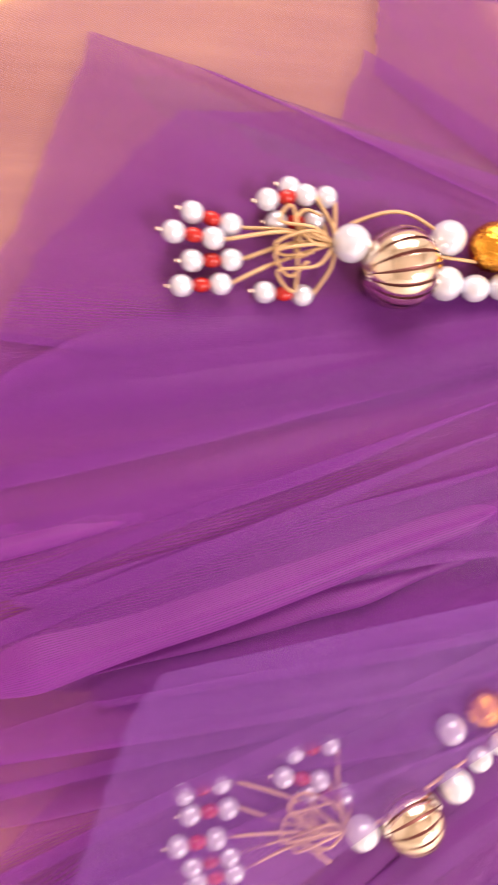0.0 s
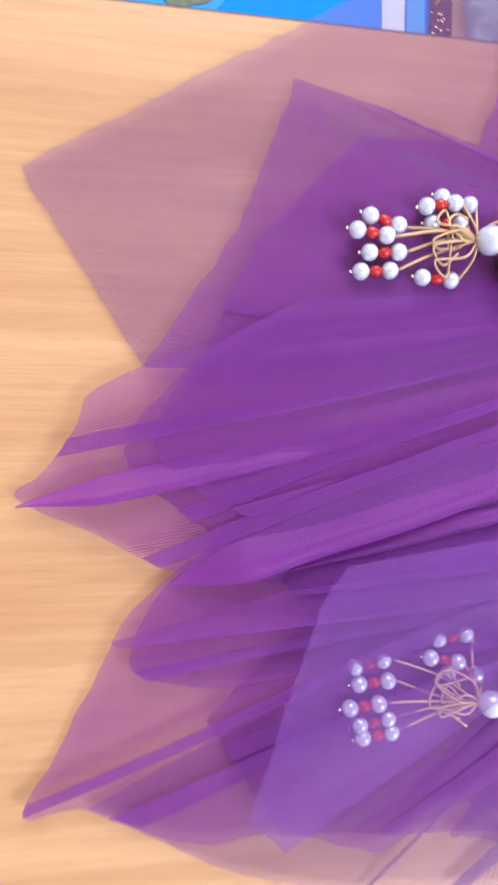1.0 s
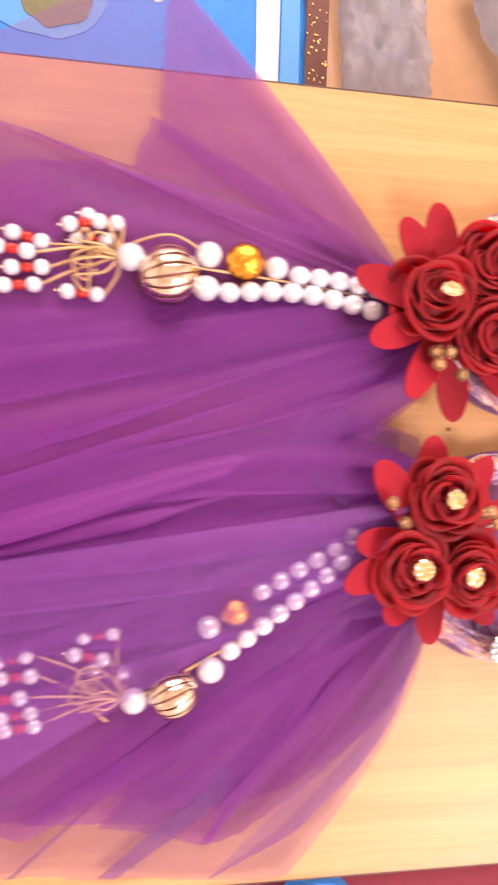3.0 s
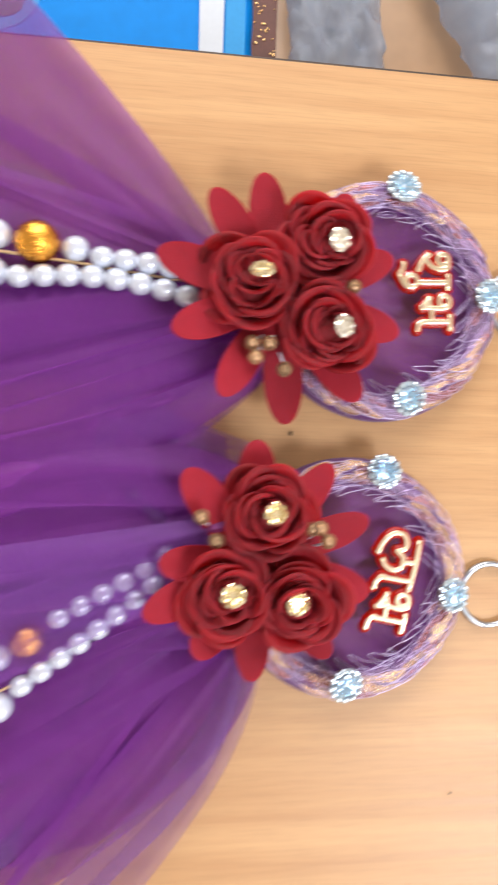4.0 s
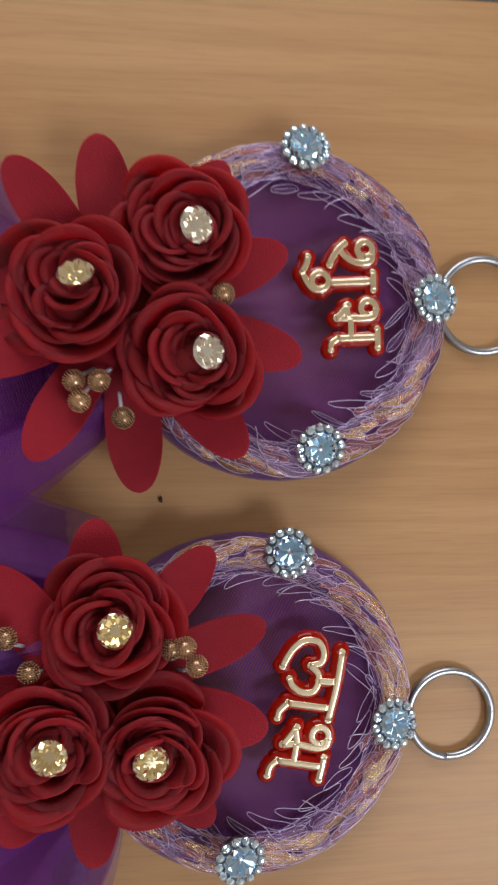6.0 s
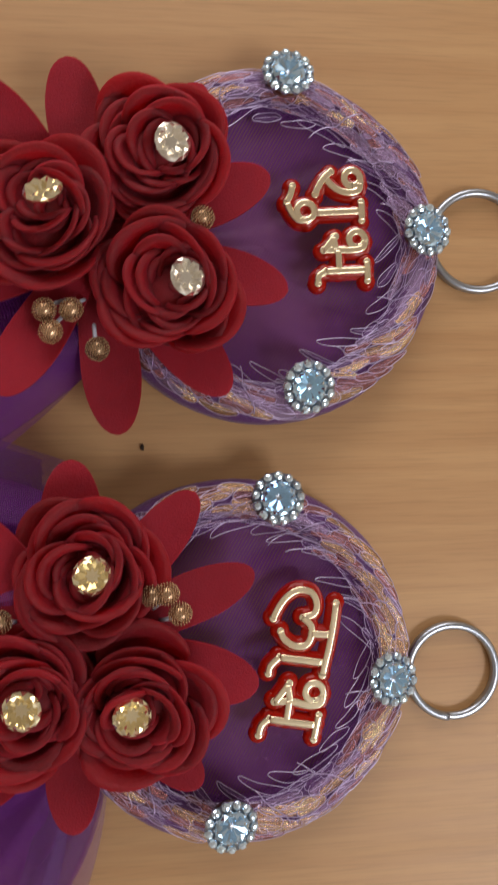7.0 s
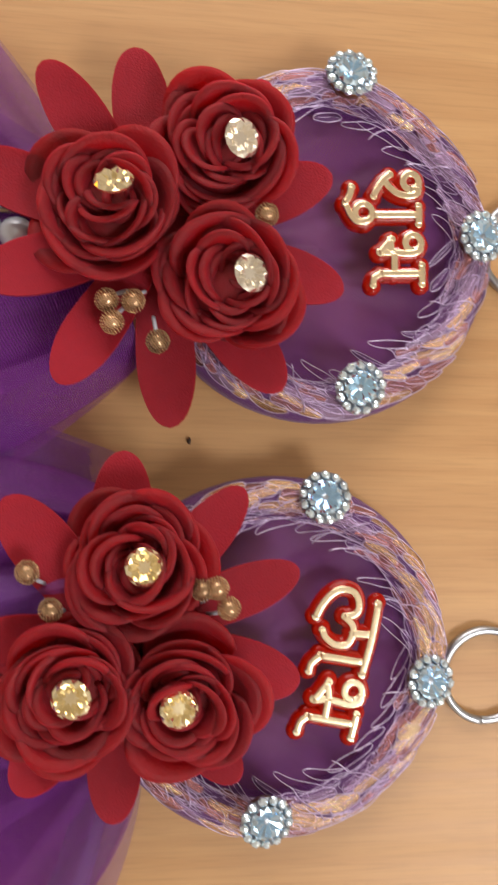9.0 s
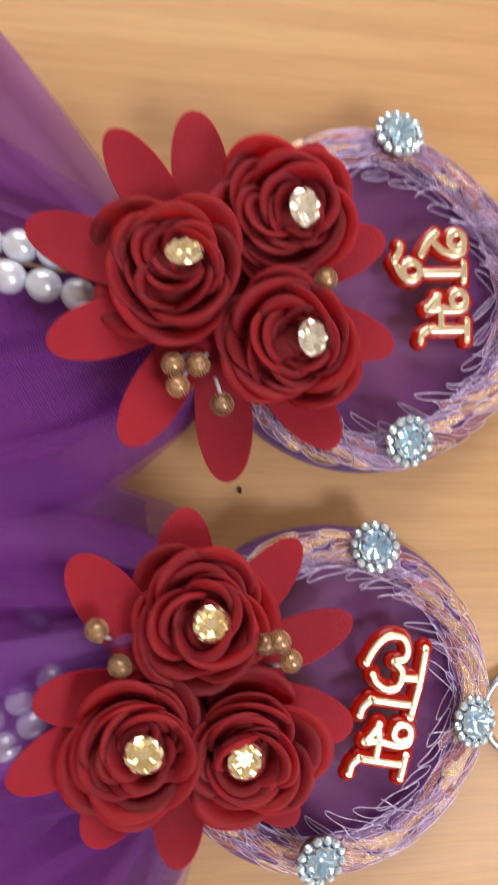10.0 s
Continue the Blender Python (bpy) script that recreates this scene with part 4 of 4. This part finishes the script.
star(labh, 0.1839, -0.0487, 0.0215, ((90, 0.0444, 0.0210), (51, 0.0468, 0.0165), (21, 0.0468, 0.0170), (-14, 0.0458, 0.0185), (-49, 0.0457, 0.0185), (-89, 0.0420, 0.0235), (-122, 0.0382, 0.0290), (-155, 0.0432, 0.0300), (128, 0.0422, 0.0265), (180, 0.0340, 0.028)), 22)
rose(labh, 0.1885, -0.0290, 0.0195, 75, -3, 2, (0.0014, -0.0004))
rose(labh, 0.1730, -0.0600, 0.0205, 200, 2, -4, (0.0022, 0.0020))
rose(labh, 0.2010, -0.0610, 0.0200, 320, 4, 4, (-0.0020, 0.0008))
for x, y, z, tx, ty in ((0.1900, -0.0294, 0.0312, -4, 4), (0.1753, -0.0578, 0.0350, 0, -2), (0.1989, -0.0609, 0.0325, 2, 10)):
    part("gem", GEM_GOLD, None, labh, "champagne crystal in the rose heart", m=pose(x, y, z + 0.001, tx, ty) @ pose(0, 0, 0, 0, 0, x * 9000))
for x, y, to in ((0.1637, -0.0315, (0.170, -0.038)), (0.1692, -0.0399, (0.174, -0.042)), (0.2069, -0.0345, (0.2, -0.043)), (0.2098, -0.0391, (0.2, -0.044)), (0.2035, -0.0348, (0.198, -0.042))):
    bud(labh, x, y, 0.0290, to)
tassel_b = part("tassel_cord", tube(curve_points([(0.158, -0.052, 0.012), (0.115, -0.086, 0.010), (0.0617, -0.1165, 0.012)], 14), 0.0006), THREAD, labh)
bead(tassel_b, PEARL_SMALL, 0.0622, -0.1165, 0.0115, 0.0054)
cage_ball(tassel_b, 0.0783, -0.1135, 0.0125, 0.0105, 24)
bead(tassel_b, PEARL_SMALL, 0.0935, -0.1045, 0.0110, 0.0056)
bead(tassel_b, PEARL_SMALL, 0.0922, -0.0870, 0.0095, 0.0050)
bead(tassel_b, GOLD_BEAD, 0.1030, -0.0802, 0.0105, 0.0062, 34, 1.05, "textured orange-gold bead")
strand(tassel_b, (0.1015, -0.0965), (0.1478, -0.0589), -0.0006, 8, 0.0040, 0.0112, 0.0125)
strand(tassel_b, (0.1140, -0.0715), (0.1521, -0.0478), -0.0006, 6, 0.0040, 0.0112, 0.0125)
dangles(tassel_b, (0.0570, -0.1160, 0.0100), ((0.0071, -0.1014, 12, 0.0), (0.0090, -0.1080, 4, 0.0), (0.0053, -0.1169, 6, 0.001), (0.0097, -0.1240, 10, 0.0), (0.0111, -0.1290, 8, 0.0), (0.0411, -0.0915, 8, 0.0), (0.0377, -0.0985, -10, 0.001), (0.0460, -0.1050, -6, 0.0)), 0.0070, 6)
tangle(tassel_b, (0.0575, -0.1160, 0.0100), 6, 0.023, 172, 9)

# ---- small crumb on the bench ----
bm = bmesh.new()
bmesh.ops.create_icosphere(bm, subdivisions=2, radius=0.0007)
for v in bm.verts:
    v.co *= 1 + 0.5 * noise.noise(v.co * 2500)
crumb_mesh = mesh_of("crumb", bm, CRUMB)
tagged(part("crumb", crumb_mesh, None, m=pose(0.2722, -0.1449, 0.0004) @ Matrix.Diagonal((0.6, 0.5, 0.6, 1))), "tiny dark speck on the wooden bench", "crumb")
tagged(part("crumb", crumb_mesh, None, m=pose(0.2, 0, 0.0005) @ Matrix.Diagonal((0.8, 1.3, 0.8, 1))), "tiny dark crumb on the wooden bench", "crumb")


# ---- things on the floor beyond the bench ----
def pillow(sx, sy, h, seed, crumple, nx=40, ny=40):
    """A soft flat packet: two puffed skins joined at the rim, wrinkled."""
    bm = bmesh.new()
    uvl = bm.loops.layers.uv.new("UVMap")
    g = []
    for side in (1, -1):
        rows = []
        for i in range(nx + 1):
            row = []
            for j in range(ny + 1):
                x, y = 2 * i / nx - 1, 2 * j / ny - 1
                e = (max(0, 1 - x ** 6) * max(0, 1 - y ** 6)) ** 0.5
                w = noise.noise((x * 3 + seed, y * 3, side)) + 0.9 * (0.5 - abs(noise.noise((x * 4, y * 4 + seed, side)))) + 0.5 * (0.4 - abs(noise.noise((x * 11, y * 11 + seed, side))))
                rim = 0.03 * noise.noise((x * 4, y * 4, seed))
                row.append(bm.verts.new((x * sx / 2 * (1 + rim), y * sy / 2 * (1 + rim), (h / 2 + side * h / 2 * e * (0.75 + crumple * w)) if side > 0 else h / 2 - h / 2 * e)))
            rows.append(row)
        g.append(rows)
    for s, rows in enumerate(g):
        for i in range(nx):
            for j in range(ny):
                q = (rows[i][j], rows[i + 1][j], rows[i + 1][j + 1], rows[i][j + 1])
                f = bm.faces.new(q if s == 0 else q[::-1])
                for lp in f.loops:
                    lp[uvl].uv = (lp.vert.co.x, lp.vert.co.y)
    bmesh.ops.remove_doubles(bm, verts=bm.verts, dist=0.0002)
    return bm


def facets(bm, wide, seed):
    """Breaks a skin into sharp random creases, as stiff film crumples."""
    rng = random.Random(seed)
    bmesh.ops.triangulate(bm, faces=bm.faces, quad_method="ALTERNATE")
    step = wide / 20
    for v in bm.verts:
        if v.co.z > 0.002:
            v.co += Vector((rng.uniform(-0.4, 0.4) * step, rng.uniform(-0.4, 0.4) * step, rng.uniform(0, 0.45) * step))
    return bm


def plastic_bag(m, size, label):
    """A crumpled clear bag: the film, and its thicker heat-sealed seam."""
    bag = thing("plastic_bag", m, label, "plastic bag")
    part("film", facets(pillow(*size, 20, 20), size[0], size[3]), BAG, bag, m=m)
    part("seam", box(size[0] * 0.9, 0.004, 0.0012, 0.0004), BAG, bag, "heat-sealed seam", m=m @ Matrix.Translation((0, size[1] * 0.495, size[2] / 2)))


packet = thing("plastic_packet", pose(-0.02, 0.50, FLOOR), "bright blue printed plastic packet lying on the floor", "packet")
mp = pose(-0.02, 0.50, FLOOR)
part("wrapper", pillow(0.50, 0.36, 0.012, 3, 0.03), BLUE, packet, m=mp)


def decal(name, outline, z, mat, parent, label):
    bm = bmesh.new()
    vs = [bm.verts.new((x, y, z)) for x, y in outline]
    f = bm.faces.new(vs)
    r = bmesh.ops.extrude_face_region(bm, geom=[f])
    bmesh.ops.translate(bm, vec=(0, 0, 0.0006), verts=[v for v in r["geom"] if isinstance(v, bmesh.types.BMVert)])
    bmesh.ops.recalc_face_normals(bm, faces=bm.faces)
    part(name, bm, mat, parent, label, smooth=False)


def blob(cx, cy, rx, ry, seed, n=40, rough=0.2):
    return [(cx + rx * math.cos(a) * (1 + rough * noise.noise((math.cos(a) * 2, math.sin(a) * 2, seed))), cy + ry * math.sin(a) * (1 + rough * noise.noise((math.cos(a) * 2 + 9, math.sin(a) * 2, seed)))) for a in [2 * math.pi * i / n for i in range(n)]]


top = FLOOR + 0.0108
decal("printed_stripe", [(0.178, 0.33), (0.201, 0.33), (0.199, 0.66), (0.170, 0.66)], top, WHITEPRINT, packet, "white printed stripe")
decal("printed_end", [(0.203, 0.33), (0.224, 0.33), (0.219, 0.66), (0.201, 0.66)], top, PALEBLUE, packet, "paler blue end of the wrapper")
decal("printed_splash", blob(-0.040, 0.430, 0.060, 0.038, 5), top, PALEBLUE, packet, "pale splash round the picture")
decal("printed_picture", blob(-0.030, 0.438, 0.036, 0.036, 7), top + 0.0008, GREENPRINT, packet, "dark green printed fruit picture")
decal("printed_patch", blob(-0.175, 0.415, 0.035, 0.022, 9, rough=0.7), top, WHITEPRINT, packet, "white printed patch")
decal("printed_patch", blob(0.065, 0.458, 0.030, 0.014, 12, rough=0.7), top, WHITEPRINT, packet, "white printed patch")

# beaded trim: a dark ribbon with many sequins
trim = thing("sequin_trim", pose(0.242, 0.5, FLOOR), "dark brown ribbon trim with gold sequins on the floor", "trim")
part("ribbon", box(0.026, 0.36, 0.006, 0.001), SEQUIN, trim, m=pose(0.243, 0.50, FLOOR + 0.003), smooth=False)
seq = ball_mesh("sequin", GOLD, 1, 1, 0.5, 6)
rng = random.Random(8)
for i in range(90):
    part("sequin", seq, None, trim, m=pose(0.243 + rng.uniform(-0.011, 0.011), 0.36 + 0.2 * rng.random(), FLOOR + 0.0065) @ Matrix.Diagonal([rng.uniform(0.0008, 0.0018)] * 3 + [1]))

plastic_bag(pose(0.315, 0.435, FLOOR, 0, 0, 6), (0.10, 0.13, 0.03, 4, 1.0), "clear crumpled plastic bag lying flat on the floor")
plastic_bag(pose(0.53, 0.47, FLOOR, 0, 0, 30), (0.20, 0.20, 0.05, 6, 1.0), "large crumpled clear plastic bag on the floor")

# ---- low maroon-covered box on the near side ----
LOW = -0.28
low = thing("cloth_covered_box", pose(0.2, -0.56, FLOOR), "low box covered in maroon cloth beside the bench", "box")
part("box_body", box(0.88, 0.40, LOW - FLOOR - 0.006, 0.004), CARD, low, m=pose(0.2, -0.56, (LOW + FLOOR) / 2 - 0.003), smooth=False)
bm = bmesh.new()
rows = []
for i in range(61):
    row = []
    for j in range(31):
        x, y = 2 * i / 60 - 1, 2 * j / 30 - 1
        drop = max(0, abs(x) - 0.92) / 0.08 * 0.10 if abs(x) > 0.92 else 0
        drop = max(drop, max(0, abs(y) - 0.90) / 0.10 * 0.09)
        row.append(bm.verts.new((0.2 + 0.455 * x, -0.56 + 0.212 * y, LOW - 0.0005 - drop - 0.002 * abs(noise.noise((x * 6, y * 4, 2))))))
    rows.append(row)
for i in range(60):
    for j in range(30):
        bm.faces.new((rows[i][j], rows[i + 1][j], rows[i + 1][j + 1], rows[i][j + 1]))
part("cloth_cover", bm, MAROON, low, "creased maroon cloth")
tape = thing("tape_roll", pose(0.2255, -0.405, LOW), "bright blue roll of tape on maroon cloth", "tape")
bm = bmesh.new()
prof = [(0.016, 0), (0.036, 0), (0.037, 0.002), (0.037, 0.018), (0.036, 0.020), (0.016, 0.020)]
rows = [[bm.verts.new((r * math.cos(a), r * math.sin(a), z)) for r, z in prof] for a in [2 * math.pi * i / 48 for i in range(48)]]
for i in range(48):
    a, b = rows[i], rows[(i + 1) % 48]
    for j in range(6):
        k = (j + 1) % 6
        bm.faces.new((a[j], a[k], b[k], b[j]))
part("tape_winding", bm, TAPE, tape, m=pose(0.2255, -0.405, LOW), smooth=False)
part("core", box(0.021, 0.021, 0.018, 0.001), CARD, tape, "grey core of the roll", m=pose(0.2255, -0.405, LOW + 0.009), smooth=False)
plastic_bag(pose(0.10, -0.41, LOW, 0, 0, -8), (0.13, 0.10, 0.03, 14, 1.0), "clear plastic bag of beads on maroon cloth")
rng = random.Random(4)
bead_gold = ball_mesh("loose_bead", PALEGOLD, seg=10)
for i in range(9):
    tagged(part("loose_bead", bead_gold, None, m=pose(0.135 + rng.uniform(-0.022, 0.022), -0.385 + rng.uniform(-0.015, 0.012), LOW + 0.004) @ Matrix.Diagonal((0.004, 0.004, 0.004, 1))), "pale gold loose bead on maroon cloth", "bead", "loose beads")
